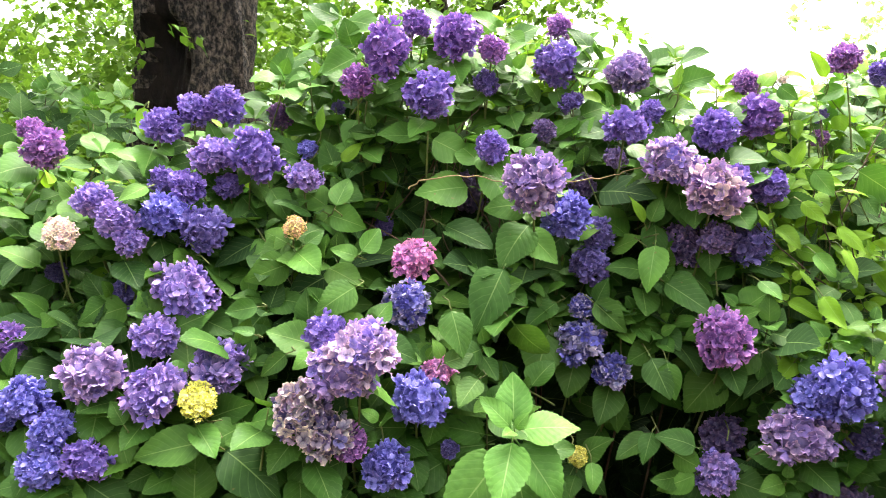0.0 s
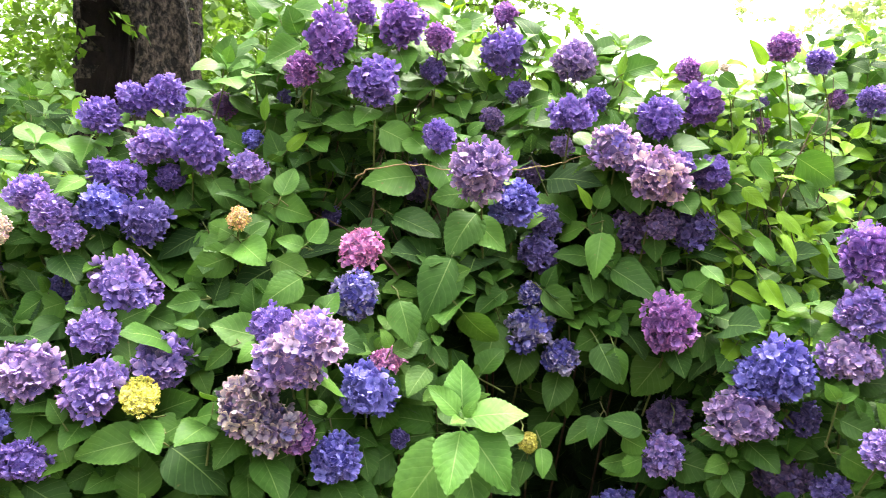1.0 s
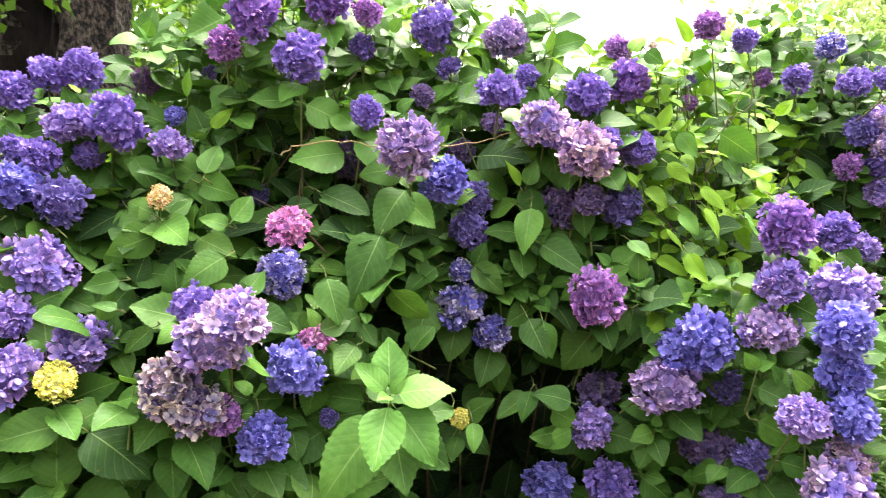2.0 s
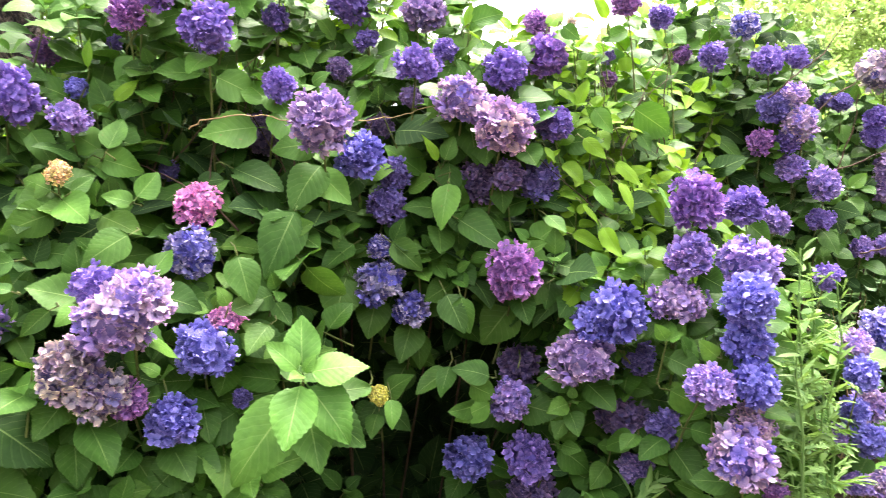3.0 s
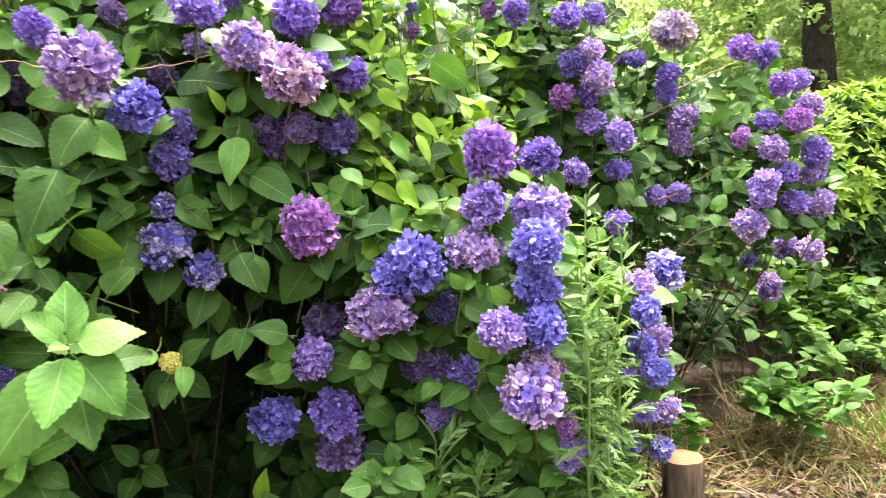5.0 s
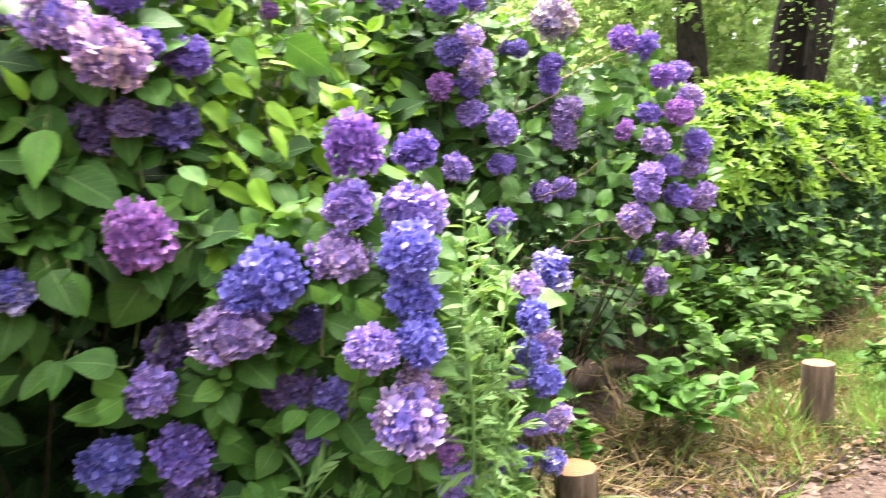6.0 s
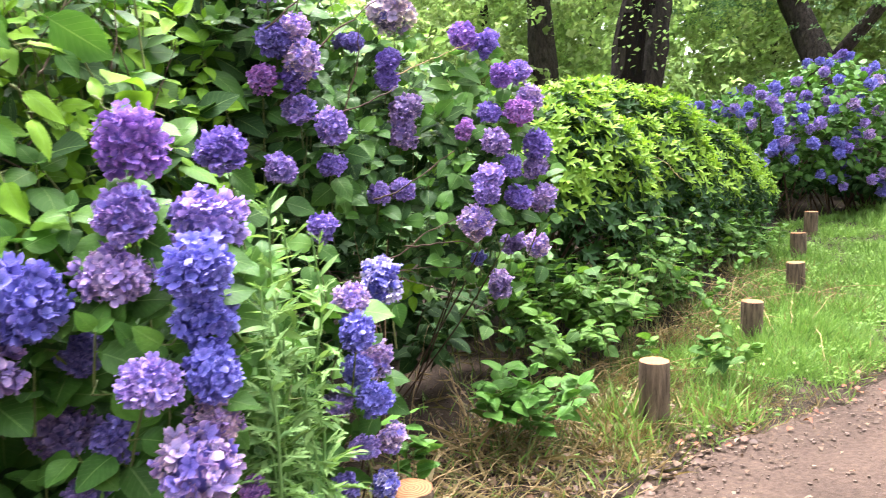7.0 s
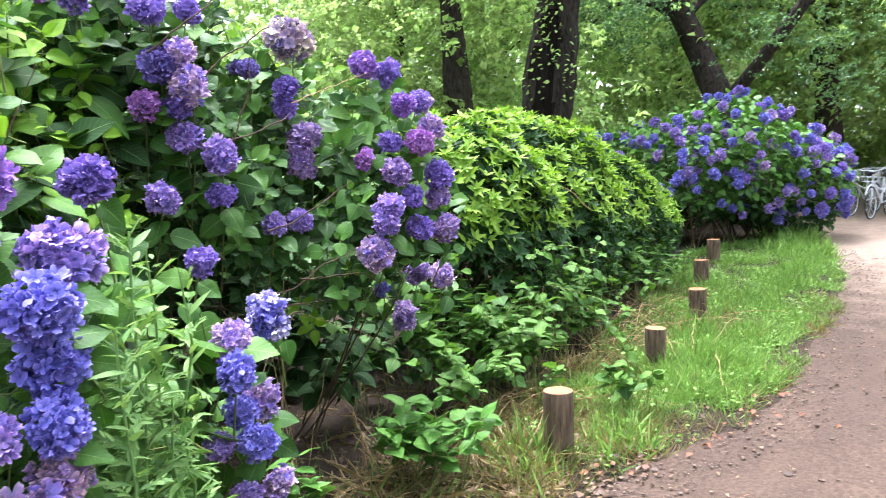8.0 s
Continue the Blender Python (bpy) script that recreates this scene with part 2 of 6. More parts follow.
def basis(origin, along, up, size, width=1.0, thick=1.0):
    """A 4 x 4 pose: y runs along, z as near to up as can be."""
    y = unit(along)
    x = np.cross(y, up)
    x = unit(x) if np.linalg.norm(x) > 1e-4 else unit(np.cross(y, (1, 0, 0.01)))
    z = np.cross(x, y)
    m = np.eye(4)
    m[:3, 0], m[:3, 1], m[:3, 2], m[:3, 3] = x * size * width, y * size, z * size * thick, origin
    return m


def grid_faces(rows, cols, first=0):
    i = np.arange(rows - 1)[:, None] * cols + np.arange(cols - 1)[None] + first
    return np.stack([i, i + 1, i + cols + 1, i + cols], -1).reshape(-1, 4)


class Batch:
    """Collects quads of many pieces for one mesh."""

    def __init__(self):
        self.v, self.f, self.u, self.m, self.n = [], [], [], [], 0

    def add(self, tpl, m, mat=0):
        v, f, u = tpl
        self.raw(v @ m[:3, :3].T + m[:3, 3], f, u, mat)

    def many(self, tpl, ms, mat=0):
        v, f, u = tpl
        if not len(ms):
            return
        ms = np.asarray(ms)
        vs = np.einsum("kij,nj->kni", ms[:, :3, :3], v) + ms[:, None, :3, 3]
        fs = f[None] + (np.arange(len(ms)) * len(v))[:, None, None]
        self.raw(vs.reshape(-1, 3), fs.reshape(-1, 4), np.tile(u, (len(ms), 1)), mat)

    def raw(self, v, f, u=None, mat=0):
        self.v.append(v)
        self.f.append(f + self.n)
        self.u.append(np.zeros((len(v), 2)) if u is None else u)
        self.m.append(np.full(len(f), mat))
        self.n += len(v)

    def tube(self, pts, radii, sides=5, mat=0, cap=False):
        pts = np.asarray(pts, float)
        k = len(pts)
        way = np.gradient(pts, axis=0)
        ring = []
        for p, w, r in zip(pts, way, radii):
            w = unit(w)
            a = np.cross(w, (0.31, 0.17, 0.93) if abs(w[2]) < 0.9 else (1, 0.1, 0))
            a = unit(a)
            b = np.cross(w, a)
            t = np.arange(sides + 1) * 2 * math.pi / sides
            ring.append(p + r * (np.cos(t)[:, None] * a + np.sin(t)[:, None] * b))
        v = np.concatenate(ring)
        f = []
        for i in range(k - 1):
            for j in range(sides):
                j2 = (j + 1) % sides
                f.append((i * (sides + 1) + j, i * (sides + 1) + j2, (i + 1) * (sides + 1) + j2, (i + 1) * (sides + 1) + j))
        self.raw(v, np.array(f), None, mat)

    def mesh(self, name, mats, smooth=True):
        me = bpy.data.meshes.new(name)
        v, f, u, m = (np.concatenate(a) for a in (self.v, self.f, self.u, self.m))
        me.vertices.add(len(v))
        me.vertices.foreach_set("co", v.astype(np.float32).ravel())
        me.loops.add(f.size)
        me.loops.foreach_set("vertex_index", f.astype(np.int32).ravel())
        me.polygons.add(len(f))
        me.polygons.foreach_set("loop_start", np.arange(0, f.size, 4, dtype=np.int32))
        for mat in mats:
            me.materials.append(mat)
        me.polygons.foreach_set("material_index", m.astype(np.int32))
        me.polygons.foreach_set("use_smooth", np.full(len(f), smooth))
        layer = me.uv_layers.new(name="UVMap")
        layer.data.foreach_set("uv", u[f.ravel()].astype(np.float32).ravel())
        me.update(calc_edges=True)
        return me


def thing(name, at, label, category, group="", kind=""):
    ob = new(name)
    ob.location = at
    ob.empty_display_size = 0.1
    return tagged(ob, label, category, group, kind)


def under(name, me, parent, m=None, label="", kind=""):
    """A part: a mesh in world coordinates, or one placed by the pose m, under its thing."""
    ob = new(name, me)
    ob.parent = parent
    shift = Matrix.Translation(-Vector(parent.location))
    ob.matrix_basis = shift @ (Matrix(m.tolist()) if m is not None else Matrix())
    return tagged(ob, label, kind=kind)


# ---- leaf and floret shapes ----
def leaf_shape(rows=25, half=2, wide=0.35, fold=0.22, droop=0.18, ripple=0.012, teeth=0.02, stalk=0.14, twist=0.0, blunt=0.78, roll=0.0, skew=0.0):
    """A leaf from its stalk along y; roll turns its margins down, skew makes its halves unlike."""
    s = np.linspace(0, 1, rows)
    prof = s ** (0.62 * blunt) * (1 - s) ** 0.92 * (1 - 0.25 * s ** 3)
    prof = prof / prof.max() + 0.008
    cols = 2 * half + 1
    across = np.linspace(-1, 1, cols)
    v, u = [], []
    if stalk:
        for y in (-stalk, -stalk * 0.5):
            for a in across:
                v.append((a * 0.014, y, -0.02 * abs(y)))
                u.append((0.5, 0.0))
    for i, (si, p) in enumerate(zip(s, prof)):
        for a in across:
            edge = abs(a) == 1.0
            w = wide * p * (1 + skew * a) + (teeth if edge and i % 2 and 1 < i < rows - 1 else 0.0)
            y = si + (0.03 if edge and i % 2 else 0.0) * (1 - si)
            z = (fold * abs(a) - roll * a * a) * wide * p - droop * si * si + (ripple if i % 2 else -ripple) * (1 - abs(abs(a) * 2 - 1)) * (1 if half > 1 else 0)
            z += twist * a * wide * p * si + (0.03 * math.sin(si * 8 + 2.1 * a + 40 * droop) * abs(a) if half > 1 else 0)
            v.append((a * w, y, z))
            u.append((0.5 + 0.5 * a, si))
    n = rows + (2 if stalk else 0)
    return np.array(v), grid_faces(n, cols), np.array(u)


LEAVES = [
    leaf_shape(droop=0.14, fold=0.16, wide=0.35, blunt=0.9, skew=0.08),
    leaf_shape(droop=0.3, fold=0.08, twist=0.3, wide=0.39, blunt=0.86, roll=0.1),
    leaf_shape(droop=0.22, fold=0.24, twist=-0.35, wide=0.35, blunt=0.96, skew=-0.1),
    leaf_shape(droop=0.06, fold=0.26, wide=0.34, blunt=1.04),
    leaf_shape(droop=0.42, fold=0.1, twist=0.15, wide=0.4, blunt=0.84, roll=0.14, skew=0.06),
]
LEAVES_ROUGH = [leaf_shape(rows=8, half=1, teeth=0.0, wide=0.37, blunt=0.9, droop=d, fold=f, twist=t) for d, f, t in ((0.14, 0.14, 0), (0.32, 0.08, 0.3), (0.22, 0.2, -0.3))]
LANCE = leaf_shape(rows=5, half=1, wide=0.145, fold=0.3, droop=0.12, teeth=0, stalk=0, blunt=1.0)
TREE_LEAF = (np.array(((0, 0, 0), (-0.3, 0.45, 0.09), (0, 1, -0.12), (0.3, 0.45, 0.09), (0, 0.5, 0.0))), np.array(((0, 4, 2, 1), (0, 3, 2, 4))), np.array(((0.5, 0), (0, 0.45), (0.5, 1), (1, 0.45), (0.5, 0.5))))
SMALL_LEAF = leaf_shape(rows=4, half=1, wide=0.3, fold=0.3, droop=0.2, teeth=0, stalk=0, blunt=0.9)
BLADE = leaf_shape(rows=4, half=1, wide=0.026, fold=0.5, droop=0.35, teeth=0, stalk=0, blunt=0.3)


def floret_shape(rng, cup, ruffle):
    """Four broad petals round one middle."""
    v, f, u = [], [], []
    corner = [(math.cos(a), math.sin(a)) for a in np.arange(4) * math.pi / 2 + math.pi / 4]
    for cx, cy in corner:
        v.append((0.09 * cx, 0.09 * cy, 0.0))
        u.append((0.5, 0.0))
    for k in range(4):
        a = k * math.pi / 2 + math.pi / 2
        ax, side = np.array((math.cos(a), math.sin(a), 0)), np.array((-math.sin(a), math.cos(a), 0))
        lift, tw = cup + rng.uniform(-0.12, 0.12), rng.uniform(-0.15, 0.15)
        first = len(v)
        v.append(tuple(0.1 * ax))
        u.append((0.5, 0.0))
        for s, w in ((0.42, 0.4), (0.78, 0.46), (1.0, 0.26)):
            for c in (-1, 0, 1):
                z = lift * s * s - 0.10 * s ** 4 + (0.1 * s if c else 0) + ruffle * rng.uniform(-1, 1) * s + tw * c * s
                v.append(tuple(ax * (s - (0.07 * s if c else 0)) - side * c * w * 1.02 + np.array((0, 0, z))))
                u.append((0.5 + 0.5 * c, s))
        rows = [[k, first, (k + 1) % 4]] + [[first + 1 + 3 * r + c for c in range(3)] for r in range(3)]
        for r in range(3):
            for c in range(2):
                f.append((rows[r][c], rows[r][c + 1], rows[r + 1][c + 1], rows[r + 1][c]))
    return np.array(v), np.array(f), np.array(u)


SHAPE_RNG = np.random.RandomState(3)
FLORETS = [floret_shape(SHAPE_RNG, c, g) for c, g in ((0.2, 0.18), (0.5, 0.22), (0.75, 0.2), (0.1, 0.22), (0.4, 0.24), (0.95, 0.2), (0.6, 0.26))]


def ball_shape(rows=7, cols=10):
    v, u = [], []
    for i in range(rows):
        a = math.pi * (i + 0.02) / (rows - 0.96)
        for j in range(cols + 1):
            b = 2 * math.pi * j / cols
            v.append((math.sin(a) * math.cos(b), math.sin(a) * math.sin(b), math.cos(a)))
            u.append((0.5, 0.2))
    return np.array(v), grid_faces(rows, cols + 1), np.array(u)


BALL = ball_shape()


def head_layout(count, size, seed, lumpy):
    """The florets of a mophead of radius 1, open below: shape and pose of each."""
    rng = np.random.RandomState(seed)
    lump = [unit(l) for l in rng.normal(size=(5, 3))]
    dent = [unit(l) for l in rng.normal(size=(3, 3))]
    out = []
    for i in range(count):
        z = 1 - 1.82 * (i + 0.5) / count
        a = i * 2.39996 + rng.uniform(-0.3, 0.3)
        flat = math.sqrt(max(0, 1 - z * z))
        way = unit(np.array((flat * math.cos(a), flat * math.sin(a), z)) + rng.normal(size=3) * 0.08)
        far = 0.84 + rng.uniform(-0.26, 0.12) + lumpy * sum(max(0, way @ l) ** 6 for l in lump) - 1.6 * lumpy * sum(max(0, way @ l) ** 10 for l in dent)
        normal = unit(way + rng.normal(size=3) * 0.82)
        spin = unit(np.cross(normal, rng.normal(size=3)))
        out.append((rng.randint(len(FLORETS)), basis(way * far, spin, normal, size * rng.uniform(0.78, 1.22))))
    return out


def head_mesh(name, material, layout, core_only=False, core_material=None):
    b = Batch()
    core = np.eye(4)
    core[:3, :3] *= 0.66
    b.add(BALL, core, 1)
    if not core_only:
        for pick, m in layout:
            b.add(FLORETS[pick], m)
    return b.mesh(name, [material, core_material or STEM])


HEAD_MESHES = {}


def head_data(palette, far=False, core_only=False):
    kind = "bud" if palette in ("yellow", "cream", "sunny") else "far" if far else "full"
    pick = RNG.randint(2 if far else 4)
    key = (palette, kind, pick, core_only)
    if key not in HEAD_MESHES:
        count, size = {"bud": (230, 0.155), "full": (124, 0.262), "far": (42, 0.42)}[kind]
        layout = head_layout(count, size, pick + 11, 0.06 + 0.04 * pick)
        HEAD_MESHES[key] = (head_mesh(palette + "_mophead", PETALS[palette], layout, core_only, PETALS[palette]), layout)
    return HEAD_MESHES[key]


FLORET_MESHES = {}


def floret_data(palette, pick):
    if (palette, pick) not in FLORET_MESHES:
        b = Batch()
        b.add(FLORETS[pick], np.eye(4))
        FLORET_MESHES[palette, pick] = b.mesh("floret", [PETALS[palette]])
    return FLORET_MESHES[palette, pick]


# ---- hydrangea bushes ----
OPEN_SIDE = np.array((0.6, 0.4, 1.5))
HEADS = []


class Bush:
    def __init__(self, name, base, label, slope):
        self.ob = thing(name, base, label, "shrub")
        self.base, self.slope = np.array(base, float), slope
        self.heads, self.leaves, self.fixed, self.wood = [], [], [], Batch()

    def front(self, x, z):
        """How far back the leafy front stands at x and height z."""
        y0, rise, turn_at, turn = self.slope
        guess = y0 + rise * (z - 1.0) + turn * max(0.0, x - turn_at)
        if not self.heads:
            return guess
        h = self.table
        w = np.exp(-((h[:, 0] - x) ** 2 + (h[:, 2] - z) ** 2) / (2 * 0.13 ** 2))
        return float((w @ h[:, 1] + 0.25 * guess) / (w.sum() + 0.25))


def head(bush, x, y, z, r, palette):
    p = np.array((x, y, z))
    bush.heads.append((p, r))
    HEADS.append((p, r))
    lean = unit(np.array((0, 0, 0.75)) + 0.75 * unit(OPEN_SIDE - p) * np.array((1, 1, 0.3)) + RNG.normal(size=3) * 0.22)
    m = basis(p, unit(np.cross(lean, RNG.normal(size=3))), lean, 0.93 * r, RNG.uniform(0.93, 1.07), RNG.uniform(0.88, 1.05) * (0.72 if palette == "yellow" else 1.0))
    close = r / np.linalg.norm(p - OPEN_SIDE) > 0.0385 and palette not in ("yellow", "cream", "sunny")
    me, layout = head_data(palette, False, close)
    ob = under("flower_head", me, bush.ob, m, HEAD_WORDS[palette])
    if close:
        for pick, fm in layout:
            one = new("floret", floret_data(palette, pick))
            one.parent, one.matrix_basis = ob, Matrix(fm.tolist())
    stem_to(bush, p - lean * r * 0.5, lean, 0.003)
    for k in range(2):
        leaf_pair(bush, p - lean * (r * 0.85 + 0.03 + 0.07 * k), lean, RNG.uniform(0.1, 0.145) * (1.0 if bush is bush_a else 0.76), 0.25 - 0.3 * k, RNG.uniform(0, 6.3), 1 if z > 1.85 else 0)


HEAD_WORDS = {
    "violet": "violet mophead", "purple": "purple mophead", "magenta": "magenta-purple mophead", "blue": "blue mophead",
    "lilac": "lilac and blue mophead", "indigo": "deep indigo mophead", "dusky": "dusky violet mophead with shade in its colour",
    "mauve": "mauve mophead with fading florets", "aged": "faded pale mauve mophead", "pale": "pale blue and white mophead",
    "beige": "withered beige and violet mophead", "blush": "faded blush pink mophead", "pink": "bright pink mophead",
    "sunny": "young yellow and pink mophead", "cream": "young cream and pink mophead", "yellow": "unripe yellow-green mophead",
}


def stem_to(bush, tip, lean, r):
    foot = bush.base + np.array(((tip[0] - bush.base[0]) * 0.75, 0.0, 0.0)) + RNG.normal(size=3) * np.array((0.14, 0.12, 0))
    foot[2] = 0.0
    knee = tip - lean * 0.3 + (foot - tip) * 0.12
    t = np.linspace(0, 1, 7)[:, None]
    pts = (1 - t) ** 2 * tip + 2 * t * (1 - t) * knee + t * t * foot
    bush.wood.tube(pts[:3], [r, r * 1.1, r * 1.2], 5, 0)
    if RNG.uniform() < 0.2:
        bush.wood.tube(pts[2:], np.linspace(r * 1.2, r * 1.9, 5), 5, 1)


def leaf_pair(bush, at, axis, size, rise, turn, tint, rough=False):
    a = unit(np.cross(axis, (0.37, 0.91, 0.21)))
    b = np.cross(axis, a)
    face = unit((OPEN_SIDE - at) * np.array((1, 1, 0)))
    for k in range(2):
        t = turn + math.pi * k + RNG.uniform(-0.3, 0.3)
        out = unit(a * math.cos(t) + b * math.sin(t))
        way = unit(out + axis * (rise + RNG.uniform(-0.2, 0.2)) + np.array((0, 0, -0.3)) + 0.25 * face)
        up = unit(0.7 * axis + np.array((0, 0, 0.45)) + 0.6 * face + RNG.normal(size=3) * 0.3)
        size_k = size * RNG.uniform(0.8, 1.15) * (0.74 if tint == 2 else 1.0)
        m = basis(at + way * size_k * 0.14, way, up, size_k, RNG.uniform(0.92, 1.12) * (0.72 if tint == 2 else 1.0))
        bush.leaves.append((m, tint, rough))


def shoot(bush, x, y, z, size, tint, pairs=3, lean=None, rough=False):
    tip = np.array((x, y, z))
    if lean is None:
        out = unit((OPEN_SIDE - tip) * np.array((1, 1, 0)))
        lean = unit(np.array((0, 0, 0.8)) + out * RNG.uniform(0.35, 0.9) + RNG.normal(size=3) * 0.25)
    lean = unit(lean)
    turn = RNG.uniform(0, 6.3)
    down = 0.0
    for k in range(pairs):
        grow = (0.55, 0.95, 1.0, 0.9)[k]
        leaf_pair(bush, tip - lean * down, lean, size * grow, (1.3, 0.45, 0.1, -0.1)[k], turn + k * math.pi / 2, tint if k < 2 or tint == 0 else (0 if tint == 1 else tint), rough)
        down += size * (0.16, 0.34, 0.4, 0.4)[k]
    end = tip - lean * (down + 0.06)
    bush.wood.tube([tip, (tip + end) / 2, end], [0.0018, 0.0026, 0.003], 4, 0)


def fill(bush, x0, x1, z0, top, step, back, size, thin=0.0, rough=False, tints=(0, 0, 1), gap=None):
    """Leafy shoots all over the bush's front; top(x) is its height there."""
    bush.table = np.array([p for p, r in bush.heads])
    x = x0
    while x < x1:
        z = z0
        while z < top(x):
            px, pz = x + RNG.uniform(-0.6, 0.6) * step, z + RNG.uniform(-0.6, 0.6) * step
            z += step
            if RNG.uniform() < (thin if gap is None else max(thin, gap(px, pz))):
                continue
            py = bush.front(px, pz) + back + RNG.uniform(-0.05, 0.1)
            if bush is bush_a and 0.45 < px < 1.6:  # the foot of the bush stands back under its overhang
                py += 0.28 * min(1.0, max(0.0, (1.3 - pz) / 0.3))
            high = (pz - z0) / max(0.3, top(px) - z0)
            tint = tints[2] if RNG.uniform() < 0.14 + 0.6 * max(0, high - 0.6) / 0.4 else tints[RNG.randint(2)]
            # light falling on the right side is put in as sunlit leaf colour
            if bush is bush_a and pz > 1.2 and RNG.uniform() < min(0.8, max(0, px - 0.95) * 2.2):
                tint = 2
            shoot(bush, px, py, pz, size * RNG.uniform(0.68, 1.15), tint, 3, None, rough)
        x += step


def roof(bush, x0, x1, depth, top, step, size, fall=0.35, tints=(0, 0, 2)):
    """The bush's top, from its front backwards."""
    x = x0
    while x < x1:
        y = 0.15
        while y < depth:
            px, back = x + RNG.uniform(-0.6, 0.6) * step, y + RNG.uniform(-0.5, 0.5) * step
            y += step
            pz = top(px) - fall * (back / depth) ** 2 + RNG.uniform(-0.12, 0.04)
            py = bush.front(px, min(pz, top(px) - 0.1)) + back
            lean = unit(np.array((0, -0.1, 1.0)) + RNG.normal(size=3) * 0.3)
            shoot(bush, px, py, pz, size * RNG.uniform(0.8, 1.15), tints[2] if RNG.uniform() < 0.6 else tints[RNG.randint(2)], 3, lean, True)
        x += step


def rosette(bush, x, y, z, lean, leaves):
    """A shoot seen from above: each leaf by the angle at which it stands, its size, its rise, its drop below the bud and its tint."""
    tip, lean = np.array((x, y, z)), unit(lean)
    a = unit(np.cross((0.1, 1.0, 0.0), lean))
    a = a if a[0] > 0 else -a
    b = np.cross(lean, a)
    for angle, long, rise, drop, tint in leaves:
        t = radians(angle)
        way = unit(a * math.cos(t) + b * math.sin(t) + lean * rise)
        up = unit(lean + RNG.normal(size=3) * 0.12)
        bush.fixed.append((basis(tip - lean * drop + way * long * 0.16, way, up, long, RNG.uniform(0.82, 0.94)), tint, False))
    end = tip - lean * 0.3
    bush.wood.tube([tip, (tip + end) / 2, end], [0.003, 0.004, 0.0045], 5, 0)


def leaf_on(bush, foot, tip, tint):
    """One leaf from its foot to its tip, its face turned outwards and up."""
    foot, tip = np.array(foot), np.array(tip)
    tint = 1 if tint == 2 and RNG.uniform() < 0.45 else tint
    out = unit((OPEN_SIDE - foot) * np.array((1, 1, 0)))
    long = np.linalg.norm(tip - foot) * 0.97
    deep = -out * RNG.uniform(-0.02, 0.07)
    tip = tip + out * long * RNG.uniform(-0.35, 0.35)
    up = unit(out + np.array((0, 0, 0.6 if tint < 2 else 0.9)) + RNG.normal(size=3) * 0.42)
    bush.fixed.append((basis(foot + deep, tip - foot, up, long, RNG.uniform(0.8, 1.0) * (0.66 if tint == 2 else 1.0)), tint, False))
    bush.wood.tube([foot + deep, foot - (tip - foot) * 0.25 - out * 0.02, foot - (tip - foot) * 0.3 - out * 0.12], [0.0018, 0.0022, 0.0026], 4, 0)


LEAF_KINDS = [LEAF, LEAF_YOUNG, LEAF_LIGHT, LEAF_SHADED]


def finish(bush, near):
    """Turns the gathered leaves and wood into meshes: those in front one by one, the rest as one mass."""
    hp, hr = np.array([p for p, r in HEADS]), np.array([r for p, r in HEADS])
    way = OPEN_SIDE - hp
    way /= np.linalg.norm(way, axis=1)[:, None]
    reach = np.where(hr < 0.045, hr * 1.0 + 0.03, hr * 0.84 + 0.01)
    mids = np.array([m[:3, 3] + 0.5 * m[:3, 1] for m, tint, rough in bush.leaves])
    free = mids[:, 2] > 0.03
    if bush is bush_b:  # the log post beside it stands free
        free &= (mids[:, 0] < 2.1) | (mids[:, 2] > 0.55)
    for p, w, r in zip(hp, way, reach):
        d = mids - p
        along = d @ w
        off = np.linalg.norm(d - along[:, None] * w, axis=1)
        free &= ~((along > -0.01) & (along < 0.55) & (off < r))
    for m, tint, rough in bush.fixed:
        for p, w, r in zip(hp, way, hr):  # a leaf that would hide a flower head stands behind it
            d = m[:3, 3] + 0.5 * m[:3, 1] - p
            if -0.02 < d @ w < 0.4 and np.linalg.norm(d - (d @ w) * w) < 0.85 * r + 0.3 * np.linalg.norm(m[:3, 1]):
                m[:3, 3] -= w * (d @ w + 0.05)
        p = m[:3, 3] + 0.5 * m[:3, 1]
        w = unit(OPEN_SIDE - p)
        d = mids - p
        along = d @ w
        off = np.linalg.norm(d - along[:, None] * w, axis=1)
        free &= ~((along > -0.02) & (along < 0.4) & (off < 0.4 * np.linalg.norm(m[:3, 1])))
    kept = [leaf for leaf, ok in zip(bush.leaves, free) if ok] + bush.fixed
    kept.sort(key=lambda k: np.linalg.norm(k[0][:3, 3] - OPEN_SIDE))
    single = {}
    mass = Batch()
    for i, (m, tint, rough) in enumerate(kept):
        pick = RNG.randint(3 if rough else 5)
        tpl = (LEAVES_ROUGH if rough else LEAVES)[pick]
        if i < near:
            key = (tint, rough, pick)
            if key not in single:
                one = Batch()
                one.add(tpl, np.eye(4))
                single[key] = one.mesh("hydrangea_leaf", [LEAF_KINDS[tint]])
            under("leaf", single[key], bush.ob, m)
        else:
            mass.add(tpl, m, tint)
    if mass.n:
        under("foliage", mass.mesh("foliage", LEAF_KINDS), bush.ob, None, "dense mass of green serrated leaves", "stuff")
    under("brushwood", bush.wood.mesh("branches", [STEM, WOODY]), bush.ob, None, "green and brown woody stems", "stuff")


